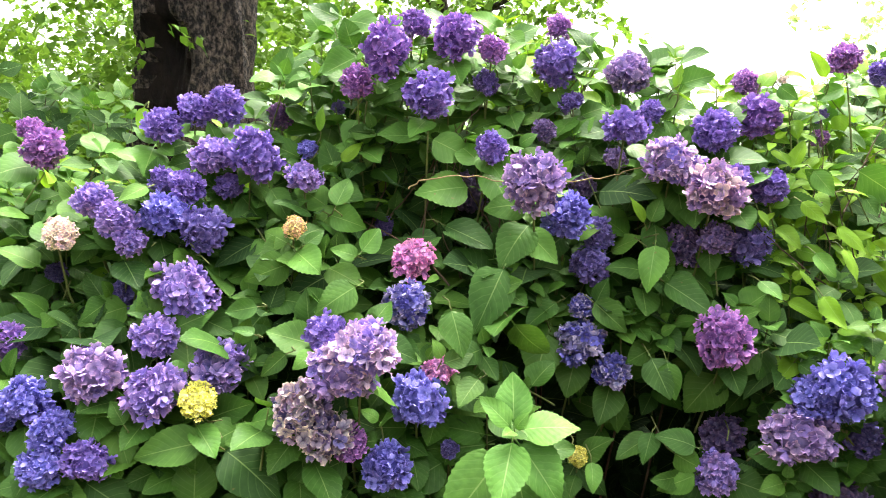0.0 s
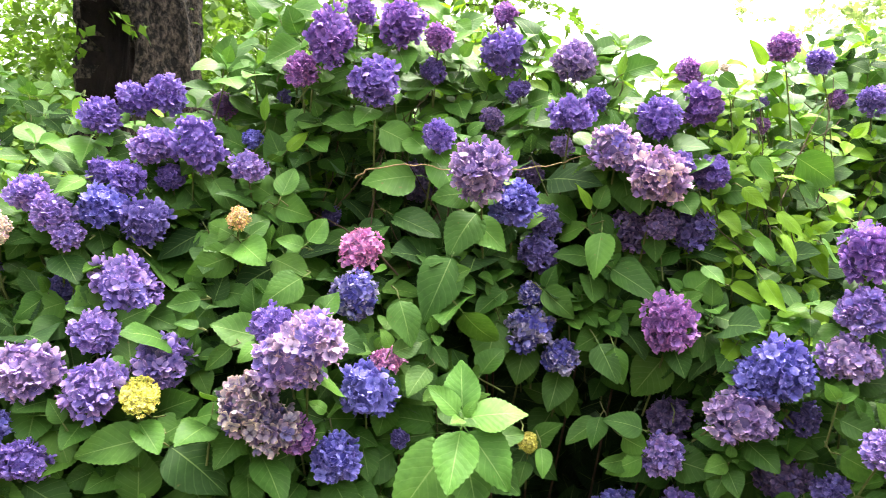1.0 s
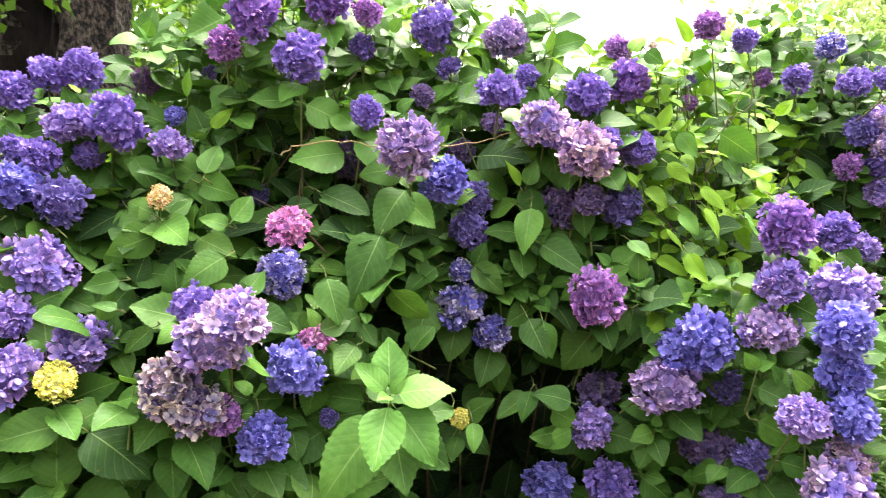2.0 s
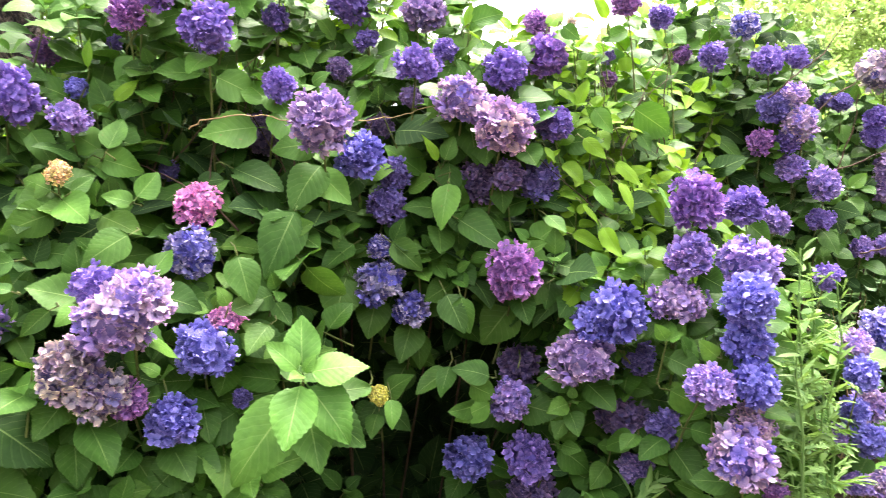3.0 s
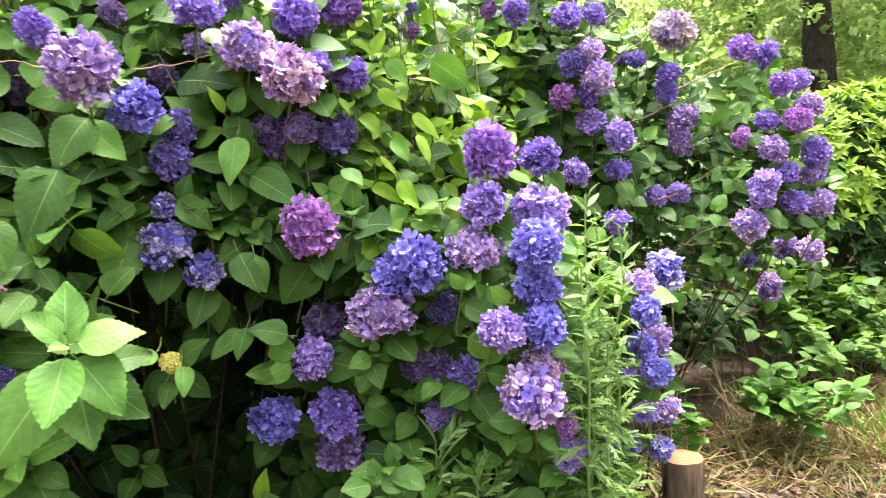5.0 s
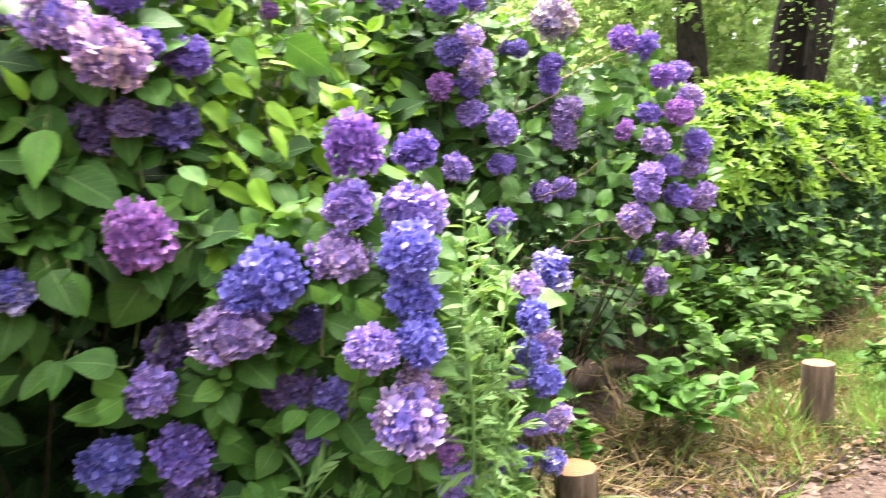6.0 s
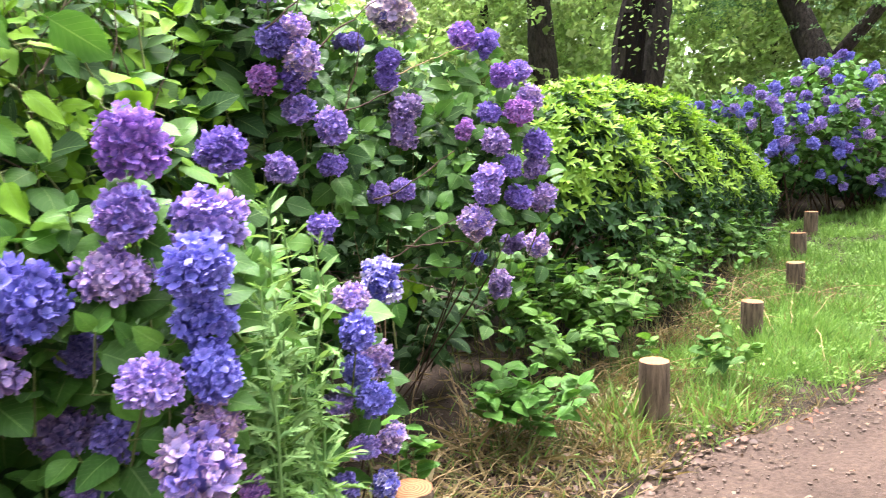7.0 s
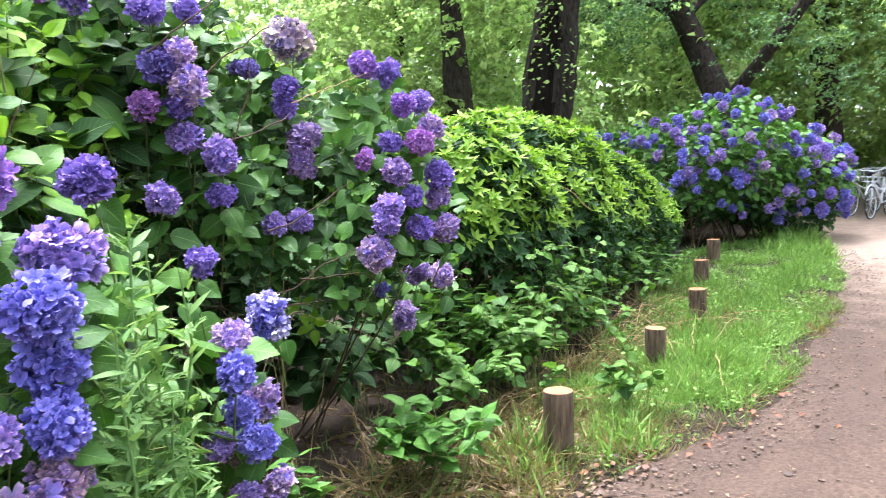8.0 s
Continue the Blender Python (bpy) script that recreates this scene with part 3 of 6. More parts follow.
# ---- ground, path and verge ----
EDGE_X = (-40, -6, 2.0, 3.3, 3.9, 4.4, 4.9, 5.65, 6.8, 8.1, 10.4, 13.0, 15.5, 19.0, 26.0, 60.0)
EDGE_Y = (1.0, 1.2, 1.75, 2.2, 2.34, 2.29, 2.14, 2.12, 2.35, 2.61, 3.16, 4.06, 5.3, 8.6, 11.0, 14.0)


def path_edge(x):
    return float(np.interp(x, EDGE_X, EDGE_Y)) + 0.09 * noise.noise((x * 2.1, 3.7, 0)) + 0.05 * noise.noise((x * 7.0, 1.2, 0))


def ground_height(x, y):
    return 0.03 * noise.noise((x * 0.7, y * 0.7, 0.3)) + 0.012 * noise.noise((x * 3.1, y * 3.1, 1.3))


def sheet(name, xs, ys, height, material, label):
    b = Batch()
    v = np.array([(x, y, height(x, y)) for y in ys for x in xs])
    b.raw(v, grid_faces(len(ys), len(xs)))
    ob = new(name, b.mesh(name, [material]))
    return tagged(ob, label, name, kind="structure")


near = np.concatenate([(-300, -120, -50, -25, -12), np.arange(-7, 14.01, 0.14), (15, 17, 20, 25, 35, 60, 130, 300)])
deep = np.concatenate([(-300, -120, -50, -20, -10, -6), np.arange(-3, 9.01, 0.14), (10, 12, 15, 20, 30, 60, 130, 300)])
sheet("ground", near, deep, ground_height, SOIL, "brown woodland soil strewn with dry litter")

b = Batch()
xs = np.concatenate([np.arange(-40, 1, 1.0), np.arange(1, 14, 0.06), np.arange(14, 60, 0.5)])
share = np.concatenate([np.linspace(0, 0.06, 8), np.linspace(0.1, 1, 16)])
v = []
for s in share:
    for x in xs:
        top = path_edge(x)
        y = top + s * (-6.0 - top)
        v.append((x, y, ground_height(x, y) + 0.004 + 0.012 * min(1, s * 12)))
b.raw(np.array(v), grid_faces(len(share), len(xs))[:, ::-1])
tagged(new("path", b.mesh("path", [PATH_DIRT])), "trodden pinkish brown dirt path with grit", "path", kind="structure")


def scatter(count, box, inside, seed):
    rng = np.random.RandomState(seed)
    out = []
    x0, x1, y0, y1 = box
    while len(out) < count:
        x, y = rng.uniform(x0, x1), rng.uniform(y0, y1)
        if rng.uniform() < inside(x, y):
            out.append((x, y))
    return out, rng


def post_line(x):
    return float(np.interp(x, (2.0, 2.4, 4.04, 5.66, 7.27, 9.08, 10.83, 14), (2.45, 2.5, 2.69, 3.05, 3.46, 4.26, 4.9, 5.4)))


def verge(x, y):
    """How thick the grass stands."""
    lo, hi = path_edge(x) - 0.05, post_line(x) + 0.6
    if y < lo or y > hi or x < 3.2:
        return 0.0
    edge = min(1.0, (y - lo) / 0.3)
    patch = 0.34 + 1.1 * noise.noise((x * 1.3, y * 1.3, 5.0)) + 0.7 * noise.noise((x * 4.3, y * 4.3, 2.0))
    wane = min(1.0, max(0.1, (x - 3.8) / 2.4)) * min(1.0, max(0.25, (hi - y) / 0.3))
    return max(0.03, min(1.0, patch)) * edge * wane


def blades(spots, rng, tall, lean, flat=0.0):
    ms = []
    for x, y in spots:
        up = unit(np.array((rng.normal() * lean, rng.normal() * lean, 1.0 - flat)))
        ms.append(basis((x, y, ground_height(x, y) - 0.005), up, rng.normal(size=3), tall * rng.uniform(0.5, 1.3) * (1 + 0.9 * noise.noise((x * 2.3, y * 2.3, 9.0))), rng.uniform(0.8, 1.6)))
    return ms


b = Batch()
spots, rng = scatter(30000, (3.2, 15, 2.0, 5.6), lambda x, y: verge(x, y) * (1.0 if x < 8 else 0.6), 21)
b.many(BLADE, blades(spots, rng, 0.115, 0.8))
spots, rng = scatter(2600, (6, 16, 3.0, 5.8), lambda x, y: 1.0 if x > 11.5 and path_edge(x) < y < path_edge(x) + 0.9 else 0.1 * verge(x, y), 22)
b.many(BLADE, blades(spots, rng, 0.22, 0.45))
spots, rng = scatter(11000, (3.3, 6.4, 2.1, 4.0), lambda x, y: verge(x, y), 29)
b.many(BLADE, blades(spots, rng, 0.085, 0.7))
spots, rng = scatter(500, (2.5, 5.0, 2.4, 4.0), lambda x, y: 1.0 if 0.0 < y - post_line(x) < 1.1 else 0.15, 23)
b.many(BLADE, blades(spots, rng, 0.11, 0.7))
spots, rng = scatter(6500, (3.4, 12, 2.1, 5.2), lambda x, y: verge(x, y) * (1.0 if noise.noise((x * 2.5, y * 2.5, 8.0)) > 0.05 else 0.15), 28)
b.many(SMALL_LEAF, [basis((x, y, ground_height(x, y) + rng.uniform(0.01, 0.07)), (rng.normal(), rng.normal(), rng.uniform(-0.1, 0.5)), (rng.normal() * 0.4, rng.normal() * 0.4, 1), rng.uniform(0.015, 0.042), rng.uniform(0.9, 1.5)) for x, y in spots])
for px, py in ((4.05, 2.69), (5.68, 3.03), (7.27, 3.46), (9.08, 4.26), (4.75, 2.72), (4.4, 2.55), (6.4, 3.1), (5.2, 2.6)):
    spots = [(px + rng.normal() * 0.11, py + rng.normal() * 0.11) for k in range(150)]
    b.many(BLADE, blades(spots, rng, 0.15, 0.5))
tagged(new("grass", b.mesh("grass", [GRASS])), "bright green grass on the path's verge", "grass", kind="stuff")

b = Batch()
spots, rng = scatter(7500, (2.3, 8.5, 2.2, 5.0), lambda x, y: 1.0 if -0.35 < y - post_line(x) < 0.75 and y > path_edge(x) + 0.1 else 0.06 if y > path_edge(x) else 0.0, 24)
b.many(BLADE, blades(spots, rng, 0.1, 0.9, 0.4))
spots, rng = scatter(2400, (3.6, 4.9, 2.35, 3.4), lambda x, y: 1.0 if y > path_edge(x) + 0.12 else 0.1, 30)
b.many(BLADE, blades(spots, rng, 0.11, 0.8, 0.3))
spots, rng = scatter(5000, (3.6, 9.0, 2.2, 4.6), lambda x, y: 1.0 if noise.noise((x * 1.9, y * 1.9, 4.0)) > 0.1 and verge(x, y) > 0 else 0.08 * (verge(x, y) > 0), 32)
b.many(BLADE, blades(spots, rng, 0.1, 0.9, 0.3))
spots, rng = scatter(1900, (2.3, 4.6, 2.6, 4.4), lambda x, y: 1.0 if y < 3.25 + 0.25 * max(0.0, x - 3.2) else 0.08, 25)
b.many(BLADE, blades(spots, rng, 0.2, 1.2, 0.85))
tagged(new("dry_grass", b.mesh("dry_grass", [GRASS_DRY])), "straw-coloured dry grass and litter", "grass", kind="stuff")

b = Batch()
spots, rng = scatter(2300, (2.3, 12, 0.8, 4.8), lambda x, y: (1.0 if abs(y - path_edge(x)) < 0.3 else 0.16 if y < path_edge(x) else 0.3) if x < 7 else 0.25, 26)
b.many(SMALL_LEAF, [basis((x, y, ground_height(x, y) + 0.022), (rng.normal(), rng.normal(), rng.uniform(-0.1, 0.3)), (rng.normal() * 0.4, rng.normal() * 0.4, 1), rng.uniform(0.01, 0.022) + 0.025 * rng.uniform() ** 4, rng.uniform(0.6, 1.5), rng.uniform(0.5, 2)) for x, y in spots])
spots, rng = scatter(900, (2.2, 4.4, 2.2, 3.9), lambda x, y: 1.0 if y < 3.3 else 0.25, 33)
b.many(SMALL_LEAF, [basis((x, y, ground_height(x, y) + 0.02), (rng.normal(), rng.normal(), rng.uniform(-0.1, 0.3)), (rng.normal() * 0.4, rng.normal() * 0.4, 1), rng.uniform(0.02, 0.065), rng.uniform(0.7, 1.4), rng.uniform(0.5, 2)) for x, y in spots])
spots, rng = scatter(40, (3.9, 6.0, 1.7, 2.6), lambda x, y: 1.0 if abs(y - path_edge(x)) < 0.12 else 0.1 if y < path_edge(x) else 0.0, 34)
b.many(SMALL_LEAF, [basis((x, y, ground_height(x, y) + 0.024), (rng.normal(), rng.normal(), rng.uniform(-0.1, 0.3)), (rng.normal() * 0.4, rng.normal() * 0.4, 1), rng.uniform(0.025, 0.05), rng.uniform(0.9, 1.5), rng.uniform(0.5, 2)) for x, y in spots], 1)
tagged(new("leaf_litter", b.mesh("leaf_litter", [DEAD_LEAF, RUSTY_LEAF])), "curled brown dead leaves on soil and path", "leaf litter", kind="stuff")

b = Batch()
spots, rng = scatter(3200, (3.2, 13, 0.3, 4.2), lambda x, y: (1.0 if y > path_edge(x) - 0.35 else 0.1) if y < path_edge(x) else 0.0, 27)
b.many(ball_shape(4, 5), [basis((x, y, ground_height(x, y) + 0.017), (rng.normal(), rng.normal(), 0), (0, 0, 1), rng.uniform(0.002, 0.006) + 0.007 * rng.uniform() ** 5, rng.uniform(0.6, 1.5), rng.uniform(0.35, 0.7)) for x, y in spots])
tagged(new("gravel", b.mesh("gravel", [PEBBLE], False)), "small pale stones on the dirt path", "gravel", kind="stuff")


# ---- log posts along the verge ----
def log_post(x, y, height, radius, tilt):
    ob = thing("log_post", (x, y, ground_height(x, y) - 0.03), "short round log post with sawn top in grass", "post", "log posts along the path")
    rng = np.random.RandomState(int(x * 10))
    n = 20
    ring = np.array([1 + 0.05 * noise.noise((math.cos(2 * math.pi * k / n) * 1.5, math.sin(2 * math.pi * k / n) * 1.5, x)) - (0.07 if k in (4, 11) else 0) for k in range(n)] )
    ring = np.append(ring, ring[0])
    a = np.arange(n + 1) * 2 * math.pi / n
    side = Batch()
    zs = (0.0, 0.1, 0.2, height * 0.8, height + 0.018, height + 0.026)
    v = [(radius * g * q * math.cos(t), radius * g * q * math.sin(t), z) for z, q in zip(zs, (1.04, 1.0, 0.99, 1.0, 1.0, 0.965)) for t, g in zip(a, ring)]
    side.raw(np.array(v), grid_faces(len(zs), n + 1))
    top = Batch()
    v = [(radius * g * q * math.cos(t), radius * g * q * math.sin(t), height + h) for q, h in ((0.966, 0.026), (0.6, 0.0275), (0.02, 0.028)) for t, g in zip(a, ring)]
    top.raw(np.array(v), grid_faces(3, n + 1))
    m = np.array(pose(x, y, ob.location.z, tilt[0], tilt[1], rng.uniform(0, 360)))
    under("log", side.mesh("log", [POST_SIDE]), ob, m, "weathered grey-brown bark")
    under("sawn_top", top.mesh("sawn_top", [POST_END], False), ob, m, "fresh orange-brown end grain")
    return ob


log_post(2.375, 2.50, 0.315, 0.078, (0, 0))
log_post(4.045, 2.685, 0.355, 0.075, (0.5, -0.8))
log_post(5.68, 3.03, 0.30, 0.072, (1, 1))
log_post(7.27, 3.46, 0.30, 0.078, (-1, 0))
log_post(9.08, 4.26, 0.30, 0.085, (0, 2))
log_post(10.83, 4.90, 0.33, 0.085, (1, 0))


# ---- trees ----
def bark_tube(pts, radii, sides, rough, seed, hollow=None):
    """A rough trunk or limb; hollow marks a rotten side by its direction."""
    b = Batch()
    pts, rows = np.asarray(pts, float), []
    for i, (p, r) in enumerate(zip(pts, radii)):
        for k in range(sides + 1):
            a = 2 * math.pi * (k % sides) / sides
            q = 1 + rough * noise.noise((math.cos(a) * 2.2 + seed, math.sin(a) * 2.2, p[2] * 0.9)) + rough * 0.5 * noise.noise((math.cos(a) * 7, math.sin(a) * 7 + seed, p[2] * 2.2)) + (0.3 * rough * noise.noise((math.cos(a) * 19, math.sin(a) * 19 + seed, p[2] * 5)) if sides >= 30 else 0)
            if hollow:
                open_at = math.cos(a) * hollow[0] + math.sin(a) * hollow[1] + 0.12 * noise.noise((a, p[2] * 2.0, seed)) - hollow[2] - max(0.0, p[2] - hollow[3]) * 0.6
                q -= 0.45 * min(1.0, max(0.0, open_at / 0.07))
            rows.append((p[0] + r * q * math.cos(a), p[1] + r * q * math.sin(a), p[2]))
    f = grid_faces(len(pts), sides + 1)
    v = np.array(rows)
    if hollow is None:
        b.raw(v, f)
    else:
        mid = v[f].mean(1)
        axis = np.array([np.interp(mid[:, 2], pts[:, 2], pts[:, k]) for k in (0, 1)]).T
        facing = ((mid[:, :2] - axis) @ np.array(hollow[:2])) / np.linalg.norm(mid[:, :2] - axis, axis=1)
        ragged = np.array([noise.noise(q * 2.3) + 0.5 * noise.noise(q * 7.0) for q in mid])
        rot = facing + 0.15 * ragged > hollow[2] + 0.03 + 0.6 * np.maximum(0, mid[:, 2] - hollow[3])
        b.raw(v, f[~rot])
        b.raw(v, f[rot], None, 1)
    return b


def units(a):
    return a / np.maximum(np.linalg.norm(a, axis=1), 1e-9)[:, None]


def leaf_clouds(rng, centres, spread, count, size, flat=0.6):
    """Leaves in drooping sprays round the given centres."""
    sprays = max(1, count // 14)
    p = np.repeat(np.array(centres), sprays, axis=0)
    p = p + rng.normal(size=p.shape) * spread * np.array((1, 1, flat))
    way = units(rng.normal(size=p.shape) * np.array((1, 1, 0.35)))
    p, way = np.repeat(p, 14, axis=0), np.repeat(way, 14, axis=0)
    k = np.tile(np.arange(14), len(p) // 14)[:, None]
    q = p + way * size * 0.28 * k + rng.normal(size=p.shape) * size * 0.35
    y = units(way + np.array((0, 0, -0.25)) + rng.normal(size=p.shape) * 0.7)
    x = units(np.cross(y, np.array((0, 0, 1)) + rng.normal(size=p.shape) * 0.45))
    long = size * rng.uniform(0.6, 1.3, (len(p), 1))
    m = np.tile(np.eye(4), (len(p), 1, 1))
    m[:, :3, 0], m[:, :3, 1], m[:, :3, 2], m[:, :3, 3] = x * long * rng.uniform(0.9, 1.3, (len(p), 1)), y * long, np.cross(x, y) * long, q
    return m


def tree(x, y, height, radius, lean, crown, leaves, size, tint, seed, label, low=2.2, hollow=None, sides=18, sprouts=(), skirts=(), bark=None, boughs=()):
    ob = thing("tree", (x, y, -0.1), label, "tree")
    rng = np.random.RandomState(seed)
    t = np.linspace(0, 1, 26 if sides < 30 else 110) ** (1 if sides < 30 else 1.6)
    bend = rng.normal(size=2) * (0.12 if sides >= 30 else 0.25)
    pts = np.stack([x + lean[0] * t * height + bend[0] * np.sin(t * 5), y + lean[1] * t * height + bend[1] * np.sin(t * 4), -0.1 + t * height], 1)
    radii = radius * (1 - 0.72 * t) * (1 + 0.5 * np.exp(-t * height / 0.35) + 0.12 * np.sin(t * 17 + seed))
    under("trunk", bark_tube(pts, radii, sides, 0.2 if sides < 30 else 0.26, seed, hollow).mesh("trunk", [bark or BARK_GREY, BARK_HOLLOW]), ob, None, "dark furrowed bark")
    ends = []
    for k in range(9):
        at = rng.uniform(0.45, 0.98)
        p = np.array([np.interp(at, t, pts[:, i]) for i in range(3)])
        a = k * 2.4 + rng.uniform(-0.4, 0.4)
        reach = crown * rng.uniform(0.6, 1.0)
        tip = p + np.array((math.cos(a) * reach, math.sin(a) * reach, rng.uniform(-0.1, 0.45) * reach))
        s = np.linspace(0, 1, 8)[:, None]
        bow = p + (tip - p) * s + np.array((0, 0, 1)) * np.sin(s * math.pi) * 0.18 * reach + rng.normal(size=(8, 3)) * 0.05 * s
        limb = Batch()
        limb.tube(bow, radius * 0.34 * (1 - at * 0.5) * np.linspace(1, 0.12, 8), 7)
        under("limb", limb.mesh("limb", [bark or BARK_GREY]), ob)
        for g in (0.45, 0.7, 1.0):
            ends.append(bow[int(g * 7)])
    for z, elbow, tip, thick in boughs:
        p = np.array([np.interp(z, pts[:, 2], pts[:, i]) for i in range(3)])
        s = np.linspace(0, 1, 10)[:, None]
        bow = (1 - s) * (1 - 2 * s) * p + 4 * s * (1 - s) * np.array(elbow) + s * (2 * s - 1) * np.array(tip)
        under("limb", bark_tube(bow, thick * np.linspace(1, 0.4, 10), 14, 0.2, seed + 3).mesh("limb", [bark or BARK_GREY]), ob)
    ends = [e for e in ends if e[2] > low] or ends
    more = [e + rng.normal(size=3) * np.array((0.8, 0.8, 0.5)) * crown * 0.22 for e in ends]
    b = Batch()
    b.many(TREE_LEAF, leaf_clouds(rng, [e for e in ends + more if e[2] < 5.5 or rng.uniform() < 0.4], crown * 0.17, leaves // (2 * len(ends)), size))
    if sprouts:
        s = Batch()
        for a, z, many in sprouts:
            at = np.array((x + radius * 1.25 * math.cos(a) + lean[0] * z, y + radius * 1.25 * math.sin(a) + lean[1] * z, z))
            ms = []
            for k in range(many * 2):
                out = unit(np.array((math.cos(a), math.sin(a), -0.2)) + rng.normal(size=3) * 0.6)
                ms.append(basis(at + rng.normal(size=3) * np.array((0.1, 0.1, 0.16)), out, unit(np.array((0, 0, 1)) + rng.normal(size=3) * 0.5), 0.06 * rng.uniform(0.6, 1.4)))
            s.many(SMALL_LEAF, ms)
        under("sprout_foliage", s.mesh("sprout_foliage", [tint]), ob, None, "leafy shoots growing from the bark", "stuff")
    for dx, dy, z, spread, many in skirts:
        b.many(TREE_LEAF, leaf_clouds(rng, [np.array((x + dx, y + dy, z))], spread, many, size * 0.85))
    under("crown", b.mesh("crown", [tint]), ob, None, "loose crown of small green leaves", "stuff")
    return ob


# the old tree behind the bushes, rotten on one side
tree(-1.47, 4.9, 9.0, 0.5, (-0.006, 0.01), 3.2, 16000, 0.085, LEAF_TREE_NEAR, 5, "thick dark old tree trunk with a rotten hollow side", low=2.6, hollow=(-0.42, -0.9, 0.82, 2.75), sides=84, bark=BARK, sprouts=((4.05, 2.55, 18), (4.15, 2.8, 18), (3.9, 2.35, 14), (4.1, 3.0, 14), (3.7, 2.6, 16), (3.6, 2.9, 16)), skirts=((-0.14, -0.6, 2.78, 0.09, 42), (-0.2, -0.6, 2.62, 0.1, 42), (-0.28, -0.58, 2.95, 0.12, 42), (-0.9, -0.2, 2.75, 0.3, 260), (0.75, 0.1, 2.75, 0.3, 260), (1.1, 0.3, 2.6, 0.3, 260), (1.5, 0.5, 2.9, 0.35, 260), (-1.5, 0.2, 2.85, 0.35, 260), (-2.2, 0.5, 2.7, 0.4, 260), (0.8, 0.6, 2.3, 0.25, 160)))
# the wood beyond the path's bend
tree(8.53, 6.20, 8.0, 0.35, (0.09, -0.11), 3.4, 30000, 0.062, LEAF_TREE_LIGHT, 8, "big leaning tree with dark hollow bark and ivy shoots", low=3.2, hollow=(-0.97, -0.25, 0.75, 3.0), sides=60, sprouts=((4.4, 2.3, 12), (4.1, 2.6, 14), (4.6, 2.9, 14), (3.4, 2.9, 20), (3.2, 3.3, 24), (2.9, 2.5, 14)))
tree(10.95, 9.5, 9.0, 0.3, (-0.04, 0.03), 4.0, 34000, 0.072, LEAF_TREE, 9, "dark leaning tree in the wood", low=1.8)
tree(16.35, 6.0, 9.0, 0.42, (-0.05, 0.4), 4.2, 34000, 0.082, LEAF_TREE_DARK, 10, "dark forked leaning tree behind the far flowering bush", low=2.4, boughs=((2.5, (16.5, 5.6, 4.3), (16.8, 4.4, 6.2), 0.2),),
     skirts=((-0.6, 0.2, 3.6, 0.5, 420), (-0.5, -0.4, 3.7, 0.5, 420), (-0.4, -0.9, 3.3, 0.5, 420), (-0.1, -1.3, 3.8, 0.5, 420), (0.3, -0.9, 2.8, 0.45, 420), (0.2, -1.4, 2.7, 0.4, 300)))
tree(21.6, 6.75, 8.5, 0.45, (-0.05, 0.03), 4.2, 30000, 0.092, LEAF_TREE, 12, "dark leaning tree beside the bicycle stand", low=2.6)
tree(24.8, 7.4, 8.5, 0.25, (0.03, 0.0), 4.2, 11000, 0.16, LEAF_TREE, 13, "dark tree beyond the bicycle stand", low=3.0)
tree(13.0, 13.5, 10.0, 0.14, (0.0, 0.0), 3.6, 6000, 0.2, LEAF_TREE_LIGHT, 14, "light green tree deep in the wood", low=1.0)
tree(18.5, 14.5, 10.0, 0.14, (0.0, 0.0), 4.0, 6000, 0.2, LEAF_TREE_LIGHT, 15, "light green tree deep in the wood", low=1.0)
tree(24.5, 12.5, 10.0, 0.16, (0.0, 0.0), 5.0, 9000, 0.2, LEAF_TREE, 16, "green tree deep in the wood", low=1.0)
tree(-8.2, 8.0, 8.0, 0.25, (0.0, 0.0), 3.2, 11000, 0.13, LEAF_TREE_NEAR, 17, "light green tree behind the old trunk", low=1.2)
tree(0.4, 9.4, 7.0, 0.2, (-0.1, 0.0), 2.4, 6000, 0.13, LEAF_TREE_NEAR, 18, "slender light green tree behind the bushes", low=1.5)

# the wood's far edge
b = Batch()
rng = np.random.RandomState(31)
centres = []
for k in range(700):
    a = radians(rng.uniform(36, 86))
    d = rng.uniform(20, 32)
    centres.append(np.array((d * math.sin(a), d * math.cos(a), rng.uniform(0.2, 10.0) if a < 1.2 or d > 28 else rng.uniform(3.2, 10.0))))
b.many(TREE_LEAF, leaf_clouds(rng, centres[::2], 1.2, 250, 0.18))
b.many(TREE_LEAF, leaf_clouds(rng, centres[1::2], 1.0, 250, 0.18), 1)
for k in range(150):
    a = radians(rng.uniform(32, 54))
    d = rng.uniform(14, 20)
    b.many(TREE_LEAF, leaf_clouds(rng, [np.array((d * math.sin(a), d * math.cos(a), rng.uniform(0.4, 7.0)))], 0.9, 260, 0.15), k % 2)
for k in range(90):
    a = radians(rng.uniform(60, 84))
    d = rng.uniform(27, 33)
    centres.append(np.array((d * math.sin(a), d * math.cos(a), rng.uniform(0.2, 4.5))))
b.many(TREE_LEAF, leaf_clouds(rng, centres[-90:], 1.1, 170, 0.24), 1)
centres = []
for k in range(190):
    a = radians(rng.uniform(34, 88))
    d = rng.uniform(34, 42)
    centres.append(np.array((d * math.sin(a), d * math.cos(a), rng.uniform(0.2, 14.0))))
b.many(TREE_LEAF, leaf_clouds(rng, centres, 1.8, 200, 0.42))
tagged(new("far_wood", b.mesh("far_wood", [LEAF_TREE_LIGHT, LEAF_TREE])), "light green foliage of the far wood with haze in its colour", "foliage", kind="stuff")
b = Batch()
centres = []
